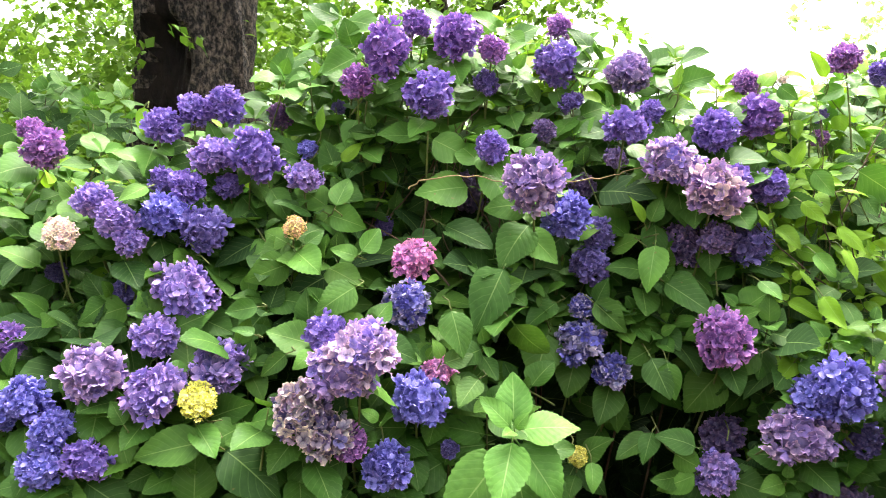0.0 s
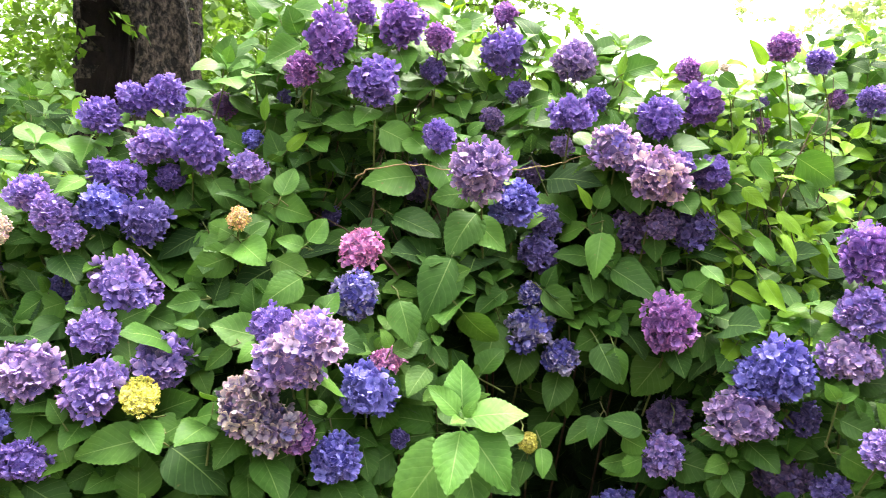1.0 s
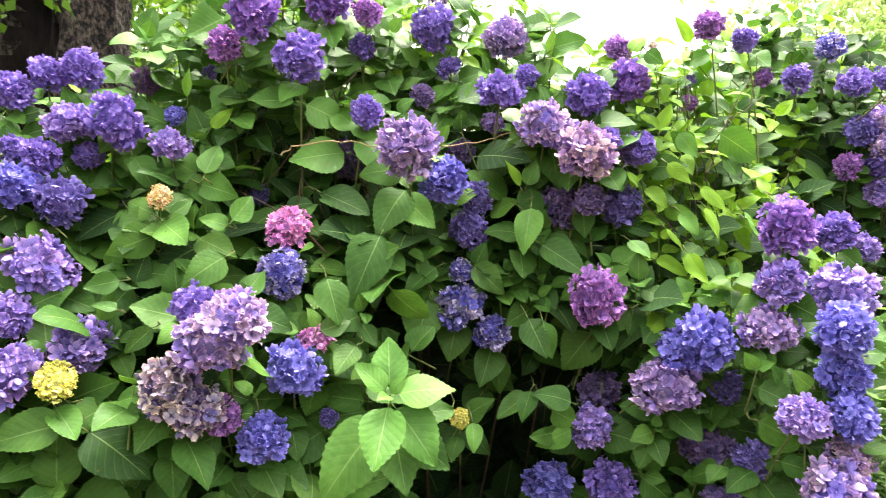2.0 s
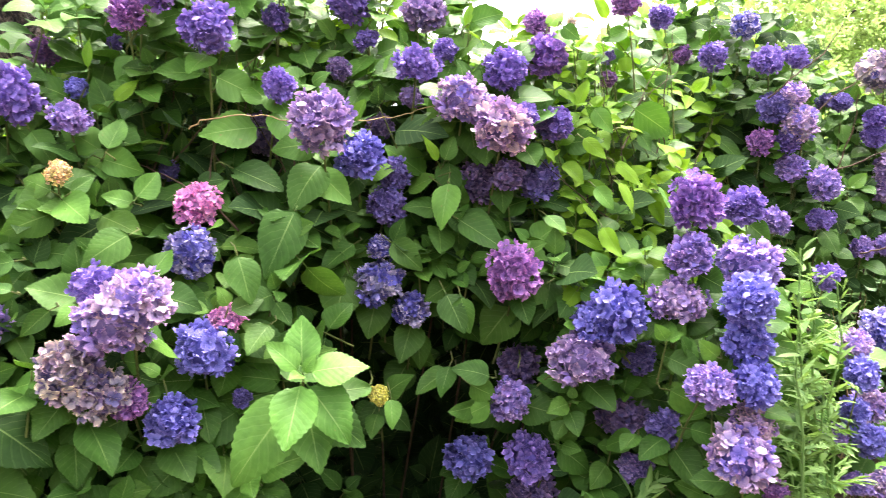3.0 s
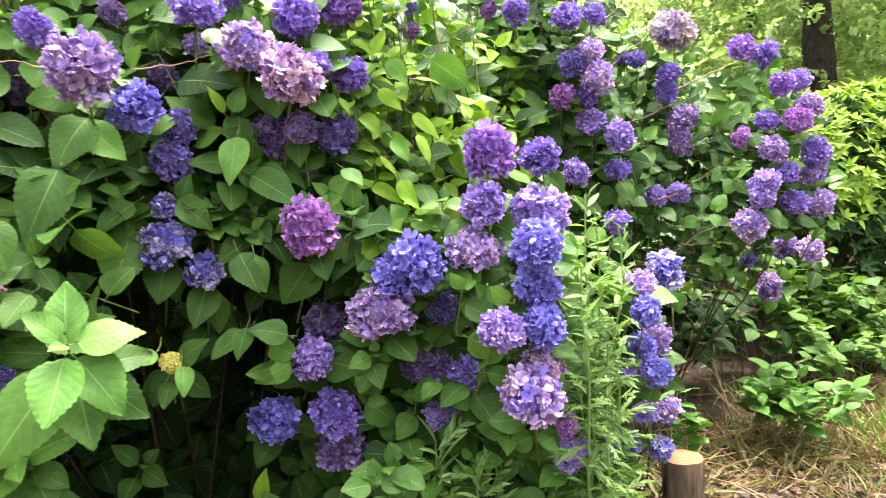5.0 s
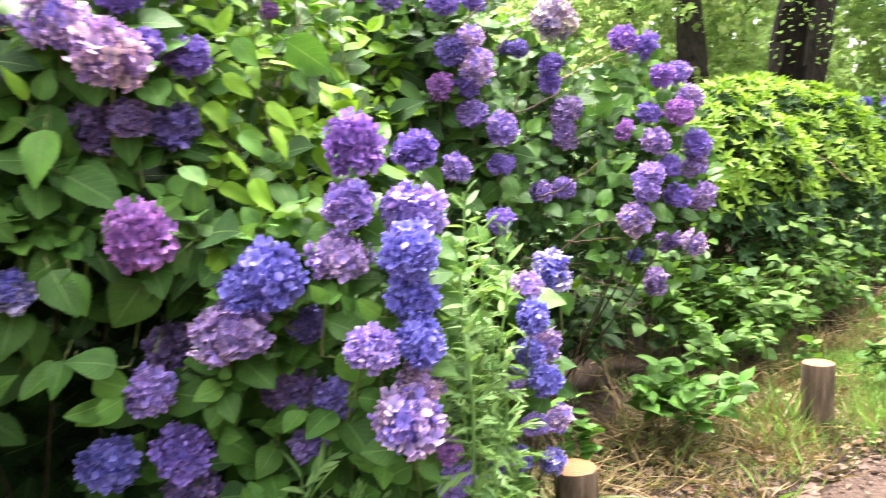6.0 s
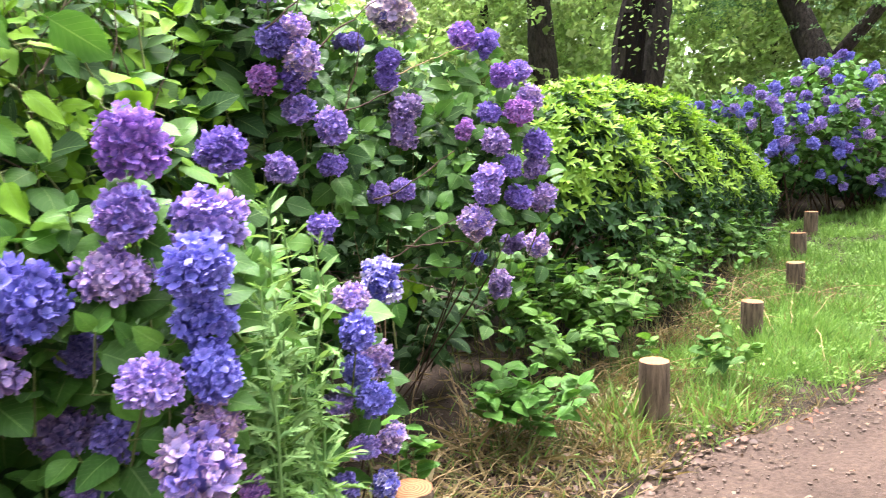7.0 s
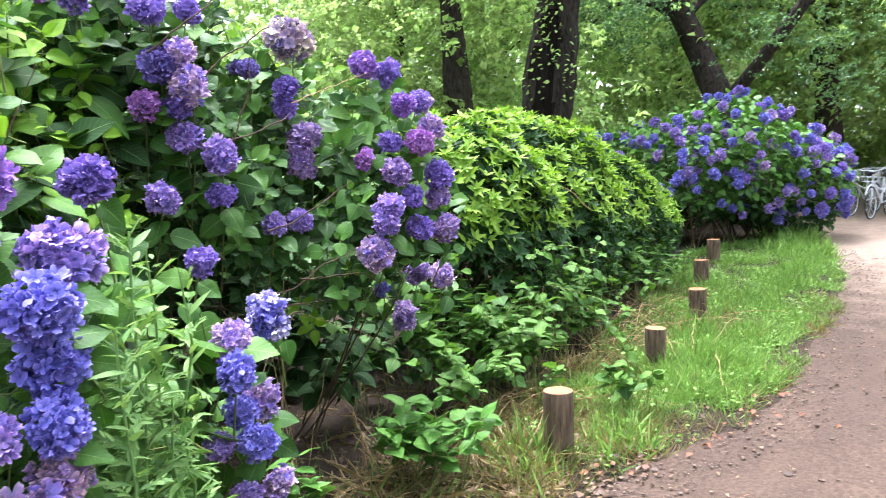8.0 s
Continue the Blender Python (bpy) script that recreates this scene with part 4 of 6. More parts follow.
for k in range(150):
    a = radians(rng.uniform(-60, 36))
    d = rng.uniform(11, 17)
    centres.append(np.array((d * math.sin(a), d * math.cos(a), rng.uniform(0.1, 2.6 if a > -0.1 else 3.2))))
b.many(TREE_LEAF, leaf_clouds(rng, centres, 0.7, 150, 0.15))
centres = []
for k in range(340):
    a = radians(rng.uniform(-52, -8))
    d = rng.uniform(7, 13)
    centres.append(np.array((d * math.sin(a), d * math.cos(a), rng.uniform(0.8, 5.6) if a > -0.38 else rng.uniform(0.8, 0.9 + 0.24 * d))))
b.many(TREE_LEAF, leaf_clouds(rng, centres, 0.6, 230, 0.11))
# unseen leaf screen across the path, added to cut light on the bush fronts
back = Batch()
centres = []
for k in range(260):
    a = radians(rng.uniform(105, 285))
    d = rng.uniform(12, 18)
    centres.append(np.array((d * math.sin(a), d * math.cos(a), rng.uniform(0.2, 8.0))))
back.many(TREE_LEAF, leaf_clouds(rng, centres, 1.1, 110, 0.36))
tagged(new("wood_edge", back.mesh("wood_edge", [LEAF_TREE_DARK])), "unseen leaf screen added to dim light from the path side", "foliage", kind="stuff")
centres = []
for k in range(130):
    a = radians(rng.uniform(-52, -20))
    d = rng.uniform(6.5, 11)
    centres.append(np.array((d * math.sin(a), d * math.cos(a), rng.uniform(0.8, 1.2 + 0.17 * d))))
b.many(TREE_LEAF, leaf_clouds(rng, centres, 0.5, 260, 0.11))
centres = []
for k in range(150):
    a = radians(rng.uniform(-56, -6))
    d = rng.uniform(12, 16)
    centres.append(np.array((d * math.sin(a), d * math.cos(a), rng.uniform(0.5, 6.5) if a > -0.4 else rng.uniform(0.5, 1.0 + 0.2 * d))))
b.many(TREE_LEAF, leaf_clouds(rng, centres, 0.9, 280, 0.16))
# dark leaf mass, added to hide lit ground where gaps should be in shade
low = Batch()
centres = [np.array((rng.uniform(-4, 4.6), rng.uniform(5.4, 7.2), rng.uniform(0.1, 1.7))) for k in range(130)]
centres += [np.array((rng.uniform(12, 18.5), rng.uniform(7.4, 9.6), rng.uniform(0.1, 1.6))) for k in range(70)]
low.many(TREE_LEAF, leaf_clouds(rng, centres, 0.4, 150, 0.12))
tagged(new("undergrowth_thicket", low.mesh("undergrowth_thicket", [LEAF_TREE_DARK])), "dark thicket added to darken gaps behind the flowering bushes", "foliage", kind="stuff")
tagged(new("far_thicket", b.mesh("far_thicket", [LEAF_TREE_NEAR])), "yellow-green thicket beyond the bushes", "foliage", kind="stuff")


# ---- evergreen shrub with whorls of narrow leaves ----
def whorl_shrub(name, lumps, count, label, seed):
    base = np.array(lumps[0][0])
    ob = thing(name, (base[0], base[1], 0), label, "shrub")
    rng = np.random.RandomState(seed)
    young, old = [], []
    for centre, radii, share in lumps:
        centre, radii = np.array(centre), np.array(radii)
        for k in range(int(count * share)):
            w = unit(rng.normal(size=3))
            w[2] = abs(w[2]) if rng.uniform() < 0.6 else w[2]
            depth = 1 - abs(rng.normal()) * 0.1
            p = centre + w * radii * depth * (1 + 0.13 * noise.noise(w * 3.0 + centre))
            if p[2] < 0.1:
                continue
            up = unit(w / radii + np.array((0, 0, 0.6)) + rng.normal(size=3) * 0.3)
            a = unit(np.cross(up, rng.normal(size=3)))
            c = np.cross(up, a)
            leaves = rng.randint(5, 8)
            for j in range(leaves):
                t = 2 * math.pi * j / leaves + rng.uniform(-0.3, 0.3)
                way = unit(a * math.cos(t) + c * math.sin(t) + up * rng.uniform(0.25, 0.9))
                m = basis(p, way, up, rng.uniform(0.06, 0.105), rng.uniform(0.9, 1.3))
                # outer tops take the light leaf, insides and undersides the shaded colour
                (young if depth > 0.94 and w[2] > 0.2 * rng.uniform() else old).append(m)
    for mat, ms, text in ((LEAF_SHRUB, young, "fresh yellow-green leaf whorls"), (LEAF_SHRUB_SHADED, old, "inner leaves darkened for shade")):
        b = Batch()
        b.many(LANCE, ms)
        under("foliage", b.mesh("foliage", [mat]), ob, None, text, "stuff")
    wood = Batch()
    for centre, radii, share in lumps:
        for k in range(9):
            foot = np.array((centre[0], centre[1] + 0.1, 0)) + rng.normal(size=3) * np.array((0.2, 0.15, 0))
            tip = np.array(centre) + unit(rng.normal(size=3) * np.array((1, 1, 0.5)) + np.array((0, 0, 0.6))) * np.array(radii) * 0.85
            t = np.linspace(0, 1, 6)[:, None]
            wood.tube(foot + (tip - foot) * t + np.array((0, 0, 0.15)) * np.sin(t * math.pi), np.linspace(0.02, 0.005, 6), 5)
    under("brushwood", wood.mesh("brushwood", [WOODY]), ob, None, "", "stuff")
    return ob


whorl_shrub("evergreen_shrub", [((5.5, 4.7, 0.85), (1.0, 0.85, 1.05), 0.26), ((6.8, 5.05, 0.85), (1.2, 0.95, 1.12), 0.3), ((8.4, 5.4, 0.65), (1.35, 0.85, 0.98), 0.24), ((9.8, 5.7, 0.5), (1.0, 0.7, 0.75), 0.2)], 8200,
            "dense bright green evergreen shrub with narrow leaf whorls", 41)


# ---- the far hydrangea by the path's bend ----
def far_hydrangea(base, lumps, heads, leaves, label, seed):
    ob = thing("hydrangea_bush", base, label, "shrub")
    rng = np.random.RandomState(seed)
    b = Batch()
    palettes = ("violet", "blue", "lilac", "blue", "blue", "mauve", "lilac", "blue")

    def bare(p):
        """The height below which the bush shows bare stems: more on the side away from the path."""
        return max(0.15, 0.45 - 0.25 * (0.7 * (p[0] - base[0]) - 0.72 * (p[1] - base[1])))

    for k in range(leaves):
        centre, radii = lumps[k % len(lumps)]
        w = unit(rng.normal(size=3))
        p = np.array(centre) + w * np.array(radii) * (1 - abs(rng.normal()) * 0.14) * (1 + 0.12 * noise.noise(w * 2.5))
        if p[2] < bare(p):
            continue
        out = unit(w * np.array((1, 1, 0.2)) + rng.normal(size=3) * 0.6 + np.array((0, 0, -0.15)))
        # lit tops and shaded undersides are painted by the choice of leaf colour
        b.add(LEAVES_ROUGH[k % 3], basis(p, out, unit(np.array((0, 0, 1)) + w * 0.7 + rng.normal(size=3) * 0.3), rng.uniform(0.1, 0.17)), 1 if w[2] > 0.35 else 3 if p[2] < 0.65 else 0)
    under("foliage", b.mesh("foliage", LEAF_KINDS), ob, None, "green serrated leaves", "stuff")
    for k in range(heads):
        centre, radii = lumps[k % len(lumps)]
        w = unit(rng.normal(size=3) + np.array((-0.5, -0.75, 0.35)))
        p = np.array(centre) + w * np.array(radii) * rng.uniform(0.99, 1.06)
        if p[2] < bare(p) + 0.08:
            continue
        pal = palettes[rng.randint(len(palettes))]
        under("flower_head", head_data(pal, True)[0], ob, basis(p, rng.normal(size=3), unit(w + np.array((0, 0, 0.5))), rng.uniform(0.06, 0.088)), HEAD_WORDS[pal])
    wood = Batch()
    for k in range(40):
        centre, radii = lumps[k % len(lumps)]
        foot = np.array((centre[0], centre[1], 0)) + rng.normal(size=3) * np.array((0.35, 0.3, 0))
        tip = np.array(centre) + unit(rng.normal(size=3) * np.array((1, 1, 0.4))) * np.array(radii) * 0.85
        t = np.linspace(0, 1, 6)[:, None]
        wood.tube(foot + (tip - foot) * t + np.array((0, 0, 0.25)) * np.sin(t * math.pi), np.linspace(0.016, 0.006, 6), 5)
    under("brushwood", wood.mesh("brushwood", [WOODY]), ob, None, "", "stuff")
    return ob


far_hydrangea((13.4, 6.1, 0), [((12.6, 6.35, 1.15), (1.2, 1.2, 1.0)), ((13.4, 5.75, 1.25), (1.3, 1.2, 1.22)), ((14.2, 5.2, 0.95), (1.2, 1.1, 0.95))], 190, 4800,
              "large hydrangea bush with blue and violet flower heads by the path", 51)
far_hydrangea((11.6, 7.2, 0), [((11.7, 7.4, 1.25), (0.9, 0.9, 0.75))], 26, 700, "hydrangea bush with violet flower heads behind the evergreen shrub", 52)


# ---- bicycles on the far square ----
def bicycle(x, y, turn, paint):
    ob = thing("bicycle", (x, y, 0.02), "parked silver city bicycle on the far dirt square", "bicycle", "parked bicycles")
    m = np.array(pose(x, y, 0.02, 0, 0, turn))

    def tube_part(name, pts, r, mat, sides=6, label=""):
        b = Batch()
        b.tube(pts, [r] * len(pts), sides)
        under(name, b.mesh(name, [mat]), ob, m, label)

    for wx in (-0.54, 0.54):
        a = np.linspace(0, 2 * math.pi, 25)
        circle = np.stack([wx + 0.33 * np.cos(a), 0 * a, 0.33 + 0.33 * np.sin(a)], 1)
        tube_part("tyre", circle, 0.018, RUBBER)
        rim = np.stack([wx + 0.3 * np.cos(a), 0 * a, 0.33 + 0.3 * np.sin(a)], 1)
        tube_part("rim", rim, 0.01, SILVER)
        b = Batch()
        for s in range(12):
            t = s * math.pi / 6
            b.tube([(wx, 0, 0.33), (wx + 0.3 * math.cos(t), 0, 0.33 + 0.3 * math.sin(t))], [0.003, 0.003], 4)
        under("spokes", b.mesh("spokes", [SILVER]), ob, m)
        fender = np.stack([wx + 0.37 * np.cos(a[2:12]), 0 * a[2:12], 0.33 + 0.37 * np.sin(a[2:12])], 1)
        tube_part("mudguard", fender, 0.018, paint)
    b = Batch()
    for p, q in (((0.44, 0, 0.82), (-0.08, 0, 0.32)), ((-0.08, 0, 0.3), (-0.22, 0, 0.84)), ((0.42, 0, 0.7), (-0.16, 0, 0.55)), ((-0.08, 0, 0.3), (-0.54, 0, 0.33)), ((-0.54, 0, 0.33), (-0.19, 0, 0.74)), ((0.42, 0, 0.92), (0.54, 0, 0.33))):
        b.tube([p, q], [0.017, 0.017], 6)
    under("bicycle_frame", b.mesh("bicycle_frame", [paint]), ob, m)
    tube_part("handlebar", [(0.28, -0.28, 1.0), (0.38, -0.2, 1.03), (0.42, 0, 0.96), (0.38, 0.2, 1.03), (0.28, 0.28, 1.0)], 0.013, SILVER)
    seat = Batch()
    seat.tube([(-0.36, 0, 0.9), (-0.26, 0, 0.92), (-0.12, 0, 0.9)], [0.09, 0.075, 0.03], 8)
    under("saddle", seat.mesh("saddle", [RUBBER]), ob, m, "black saddle")
    hoop = Batch()
    hoop.tube([(0.5, -0.17, 1.0), (0.84, -0.17, 1.0), (0.84, 0.17, 1.0), (0.5, 0.17, 1.0), (0.5, -0.17, 1.0)], [0.006] * 5, 4)
    basket = under("basket", hoop.mesh("basket", [SILVER]), ob, m, "wire front basket")
    for k, (z, w) in enumerate(((0.78, 0.13), (0.88, 0.15))):
        b = Batch()
        b.tube([(0.5, -w, z), (0.5 + 2 * w, -w, z), (0.5 + 2 * w, w, z), (0.5, w, z), (0.5, -w, z)], [0.006] * 5, 4)
        new("wire", b.mesh("wire", [SILVER])).parent = basket
    for px, py in ((0.5, -1), (0.65, -1), (0.8, -1), (0.5, 1), (0.65, 1), (0.8, 1)):
        b = Batch()
        b.tube([(px, py * 0.13, 0.78), (px, py * 0.17, 1.0)], [0.005, 0.005], 4)
        new("wire", b.mesh("wire", [SILVER])).parent = basket
    return ob


bicycle(18.6, 4.75, 176, PALE_PAINT)
bicycle(19.3, 5.25, 170, SILVER)
bicycle(19.9, 4.6, 184, PALE_PAINT)
bicycle(20.8, 5.2, 178, SILVER)

# ---- the hydrangeas along the path ----
bush_a = Bush("hydrangea_bush", (0.3, 3.2, 0), "tall hydrangea bush with violet, blue, pink and faded mopheads", (2.12, 0.45, 1.25, 0.8))
bush_b = Bush("hydrangea_bush", (1.7, 2.65, 0), "low hydrangea bush with blue and lilac mopheads beside the path", (2.08, 0.3, 1.65, 0.5))
bush_c = Bush("hydrangea_bush", (2.9, 3.95, 0), "hydrangea bush with violet and faded mopheads over dark undergrowth", (3.2, 0.25, 9.0, 0.0))

head(bush_a, 0.052, 2.450, 2.151, 0.075, "purple")
head(bush_a, 0.124, 2.600, 2.270, 0.049, "purple")
head(bush_a, 0.254, 2.580, 2.227, 0.075, "purple")
head(bush_a, 0.369, 2.650, 2.199, 0.050, "magenta")
head(bush_a, -0.045, 2.500, 2.064, 0.053, "magenta")
head(bush_a, 0.180, 2.420, 2.006, 0.069, "violet")
head(bush_a, 0.605, 2.850, 2.332, 0.047, "magenta")
head(bush_a, 0.584, 2.750, 2.174, 0.071, "violet")
head(bush_a, 0.835, 2.820, 2.161, 0.079, "mauve")
head(bush_a, 0.760, 2.500, 1.926, 0.059, "violet")
head(bush_a, 0.870, 2.650, 1.998, 0.040, "violet")
head(bush_a, 1.045, 2.560, 1.918, 0.070, "violet")
head(bush_a, -0.641, 2.500, 1.936, 0.060, "violet")
head(bush_a, -0.560, 2.550, 1.992, 0.055, "violet")
head(bush_a, -0.462, 2.550, 2.006, 0.060, "violet")
head(bush_a, -0.343, 2.750, 2.012, 0.046, "magenta")
head(bush_a, -0.340, 2.440, 1.840, 0.079, "violet")
head(bush_a, -0.474, 2.460, 1.838, 0.063, "lilac")
head(bush_a, -0.216, 2.600, 1.878, 0.034, "blue")
head(bush_a, -0.436, 2.500, 1.749, 0.041, "violet")
head(bush_a, -0.194, 2.450, 1.773, 0.050, "lilac")
head(bush_a, -1.010, 2.500, 1.864, 0.062, "magenta")
head(bush_a, -1.113, 2.600, 1.943, 0.045, "magenta")
head(bush_a, -0.615, 2.450, 1.762, 0.044, "violet")
head(bush_a, -0.524, 2.400, 1.740, 0.053, "violet")
head(bush_a, -0.572, 2.350, 1.655, 0.063, "blue")
head(bush_a, -0.459, 2.360, 1.612, 0.064, "indigo")
head(bush_a, -0.761, 2.320, 1.693, 0.052, "lilac")
head(bush_a, -0.686, 2.300, 1.637, 0.059, "lilac")
head(bush_a, -0.643, 2.300, 1.577, 0.041, "lilac")
head(bush_a, -0.818, 2.250, 1.599, 0.051, "cream")
head(bush_a, -0.194, 2.330, 1.618, 0.035, "sunny")
head(bush_a, 0.131, 2.400, 1.530, 0.063, "pink")
head(bush_a, 0.121, 2.330, 1.401, 0.066, "pale")
head(bush_a, -0.482, 2.280, 1.450, 0.082, "lilac")
head(bush_a, -0.709, 2.400, 1.420, 0.053, "indigo")
head(bush_a, -0.940, 2.450, 1.489, 0.032, "indigo")
head(bush_a, -0.534, 2.220, 1.324, 0.065, "lilac")
head(bush_a, -0.368, 2.220, 1.243, 0.073, "lilac")
head(bush_a, -0.648, 2.100, 1.242, 0.074, "mauve")
head(bush_a, -0.494, 2.120, 1.200, 0.074, "lilac")
head(bush_a, -0.376, 2.100, 1.177, 0.053, "yellow")
head(bush_a, -0.816, 2.100, 1.181, 0.060, "blue")
head(bush_a, -0.719, 2.050, 1.115, 0.052, "blue")
head(bush_a, -0.933, 2.200, 1.310, 0.048, "purple")
head(bush_a, -0.881, 2.100, 1.131, 0.039, "blue")
head(bush_a, -0.630, 2.050, 1.041, 0.052, "violet")
head(bush_a, -0.731, 2.020, 1.028, 0.051, "blue")
head(bush_a, 0.053, 2.040, 1.319, 0.079, "aged")
head(bush_a, -0.008, 2.060, 1.262, 0.075, "aged")
head(bush_a, -0.065, 2.140, 1.345, 0.054, "violet")
head(bush_a, -0.122, 2.090, 1.153, 0.073, "beige")
head(bush_a, -0.061, 2.100, 1.096, 0.066, "beige")
head(bush_a, 0.162, 2.200, 1.162, 0.076, "blue")
head(bush_a, 0.210, 2.270, 1.231, 0.048, "pink")
head(bush_a, -0.004, 2.140, 1.066, 0.047, "magenta")
head(bush_a, 0.086, 2.160, 1.004, 0.064, "blue")
head(bush_a, 0.241, 2.250, 1.025, 0.026, "indigo")
head(bush_a, 0.360, 2.460, 1.855, 0.050, "violet")
head(bush_a, 0.471, 2.310, 1.735, 0.082, "mauve")
head(bush_a, 0.580, 2.470, 1.656, 0.070, "blue")
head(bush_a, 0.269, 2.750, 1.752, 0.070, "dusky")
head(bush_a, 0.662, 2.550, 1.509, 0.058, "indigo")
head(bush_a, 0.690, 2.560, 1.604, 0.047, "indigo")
head(bush_a, 0.891, 2.480, 1.817, 0.075, "aged")
head(bush_a, 0.987, 2.390, 1.722, 0.08, "blush")
head(bush_a, 1.195, 2.540, 1.747, 0.059, "violet")
head(bush_a, 1.078, 2.500, 1.769, 0.048, "violet")
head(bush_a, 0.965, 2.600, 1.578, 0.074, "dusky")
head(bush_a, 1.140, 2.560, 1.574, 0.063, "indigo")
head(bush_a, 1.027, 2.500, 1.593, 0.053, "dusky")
head(bush_a, 1.007, 2.370, 1.307, 0.085, "magenta")
head(bush_a, 0.630, 2.530, 1.386, 0.037, "pale")
head(bush_a, 0.623, 2.520, 1.285, 0.071, "pale")
head(bush_a, 0.722, 2.530, 1.195, 0.056, "pale")
head(bush_a, 1.175, 2.300, 1.059, 0.083, "mauve")
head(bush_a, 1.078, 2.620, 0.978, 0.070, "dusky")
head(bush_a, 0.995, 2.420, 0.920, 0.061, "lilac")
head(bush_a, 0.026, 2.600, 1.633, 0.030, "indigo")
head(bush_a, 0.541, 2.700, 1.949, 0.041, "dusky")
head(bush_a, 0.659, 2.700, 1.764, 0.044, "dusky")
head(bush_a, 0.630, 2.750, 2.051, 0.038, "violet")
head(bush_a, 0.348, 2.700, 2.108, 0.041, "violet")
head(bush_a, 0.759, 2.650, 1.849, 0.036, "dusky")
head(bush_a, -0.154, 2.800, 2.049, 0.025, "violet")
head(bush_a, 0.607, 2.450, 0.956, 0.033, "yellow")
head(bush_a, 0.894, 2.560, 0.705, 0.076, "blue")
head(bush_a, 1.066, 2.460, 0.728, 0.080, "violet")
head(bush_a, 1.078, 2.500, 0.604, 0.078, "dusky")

head(bush_b, 1.202, 2.650, 1.981, 0.076, "purple")
head(bush_b, 1.215, 2.780, 2.115, 0.052, "magenta")
head(bush_b, 1.548, 2.800, 2.200, 0.055, "magenta")
head(bush_b, 1.727, 2.900, 2.172, 0.049, "violet")
head(bush_b, 1.385, 2.900, 2.156, 0.022, "cream")
head(bush_b, 1.222, 2.320, 1.161, 0.064, "blue")
head(bush_b, 1.289, 2.290, 1.182, 0.084, "blue")
head(bush_b, 1.399, 2.420, 1.025, 0.056, "indigo")
head(bush_b, 1.556, 3.000, 1.964, 0.033, "magenta")
head(bush_b, 1.557, 3.000, 2.046, 0.026, "violet")
head(bush_b, 1.528, 2.280, 1.494, 0.081, "purple")
head(bush_b, 1.866, 2.600, 1.472, 0.069, "violet")
head(bush_b, 1.486, 2.250, 1.344, 0.067, "lilac")
head(bush_b, 1.448, 2.250, 1.218, 0.075, "mauve")
head(bush_b, 1.674, 2.270, 1.309, 0.083, "lilac")
head(bush_b, 1.579, 2.110, 1.225, 0.074, "blue")
head(bush_b, 1.604, 2.150, 1.111, 0.071, "blue")
head(bush_b, 1.447, 2.080, 1.015, 0.061, "lilac")
head(bush_b, 1.579, 2.080, 1.000, 0.061, "blue")
head(bush_b, 1.355, 2.450, 0.840, 0.075, "dusky")
head(bush_b, 1.430, 2.310, 0.833, 0.053, "indigo")
head(bush_b, 1.390, 2.420, 0.679, 0.057, "lilac")
head(bush_b, 1.518, 2.050, 0.822, 0.086, "aged")
head(bush_b, 1.574, 2.090, 0.899, 0.052, "blush")
head(bush_b, 1.660, 2.120, 0.692, 0.036, "magenta")
head(bush_b, 1.676, 2.120, 0.605, 0.052, "lilac")
head(bush_b, 1.842, 2.220, 0.558, 0.046, "violet")
head(bush_b, 2.064, 2.400, 0.465, 0.044, "indigo")
head(bush_b, 2.342, 2.550, 1.030, 0.073, "pale")
head(bush_b, 2.155, 2.440, 1.011, 0.055, "aged")
head(bush_b, 2.125, 2.370, 0.928, 0.057, "blue")
head(bush_b, 2.315, 2.570, 0.771, 0.061, "aged")
head(bush_b, 2.202, 2.500, 0.773, 0.051, "blue")
head(bush_b, 2.115, 2.480, 0.697, 0.046, "lilac")
head(bush_b, 2.207, 2.430, 0.697, 0.061, "blue")
head(bush_b, 2.154, 2.420, 0.555, 0.041, "lilac")
head(bush_b, 2.326, 2.520, 0.508, 0.050, "aged")
head(bush_b, 2.251, 2.470, 0.388, 0.051, "pale")
head(bush_b, 2.141, 2.550, 1.222, 0.044, "violet")

head(bush_c, 2.267, 3.030, 1.395, 0.060, "lilac")
head(bush_c, 2.101, 3.200, 2.091, 0.060, "violet")
head(bush_c, 2.352, 3.200, 2.076, 0.069, "violet")
head(bush_c, 2.561, 3.300, 2.111, 0.054, "violet")
head(bush_c, 2.069, 3.400, 2.138, 0.038, "magenta")
head(bush_c, 2.356, 3.170, 1.877, 0.069, "indigo")
head(bush_c, 2.435, 3.150, 1.922, 0.054, "aged")
head(bush_c, 2.443, 3.110, 1.795, 0.069, "aged")
head(bush_c, 2.296, 3.170, 1.732, 0.057, "magenta")
head(bush_c, 2.423, 3.170, 1.734, 0.052, "violet")
head(bush_c, 2.440, 3.180, 1.618, 0.070, "lilac")
head(bush_c, 2.530, 3.080, 1.542, 0.068, "lilac")
head(bush_c, 2.540, 3.120, 1.400, 0.053, "violet")
head(bush_c, 2.931, 3.500, 1.936, 0.050, "indigo")
head(bush_c, 3.122, 3.500, 1.864, 0.063, "violet")
head(bush_c, 3.107, 3.500, 1.773, 0.061, "violet")
head(bush_c, 3.193, 3.480, 1.626, 0.084, "mauve")
head(bush_c, 3.154, 3.460, 1.523, 0.075, "mauve")
head(bush_c, 3.195, 3.560, 2.102, 0.117, "beige")
head(bush_c, 2.883, 3.300, 1.254, 0.055, "lilac")
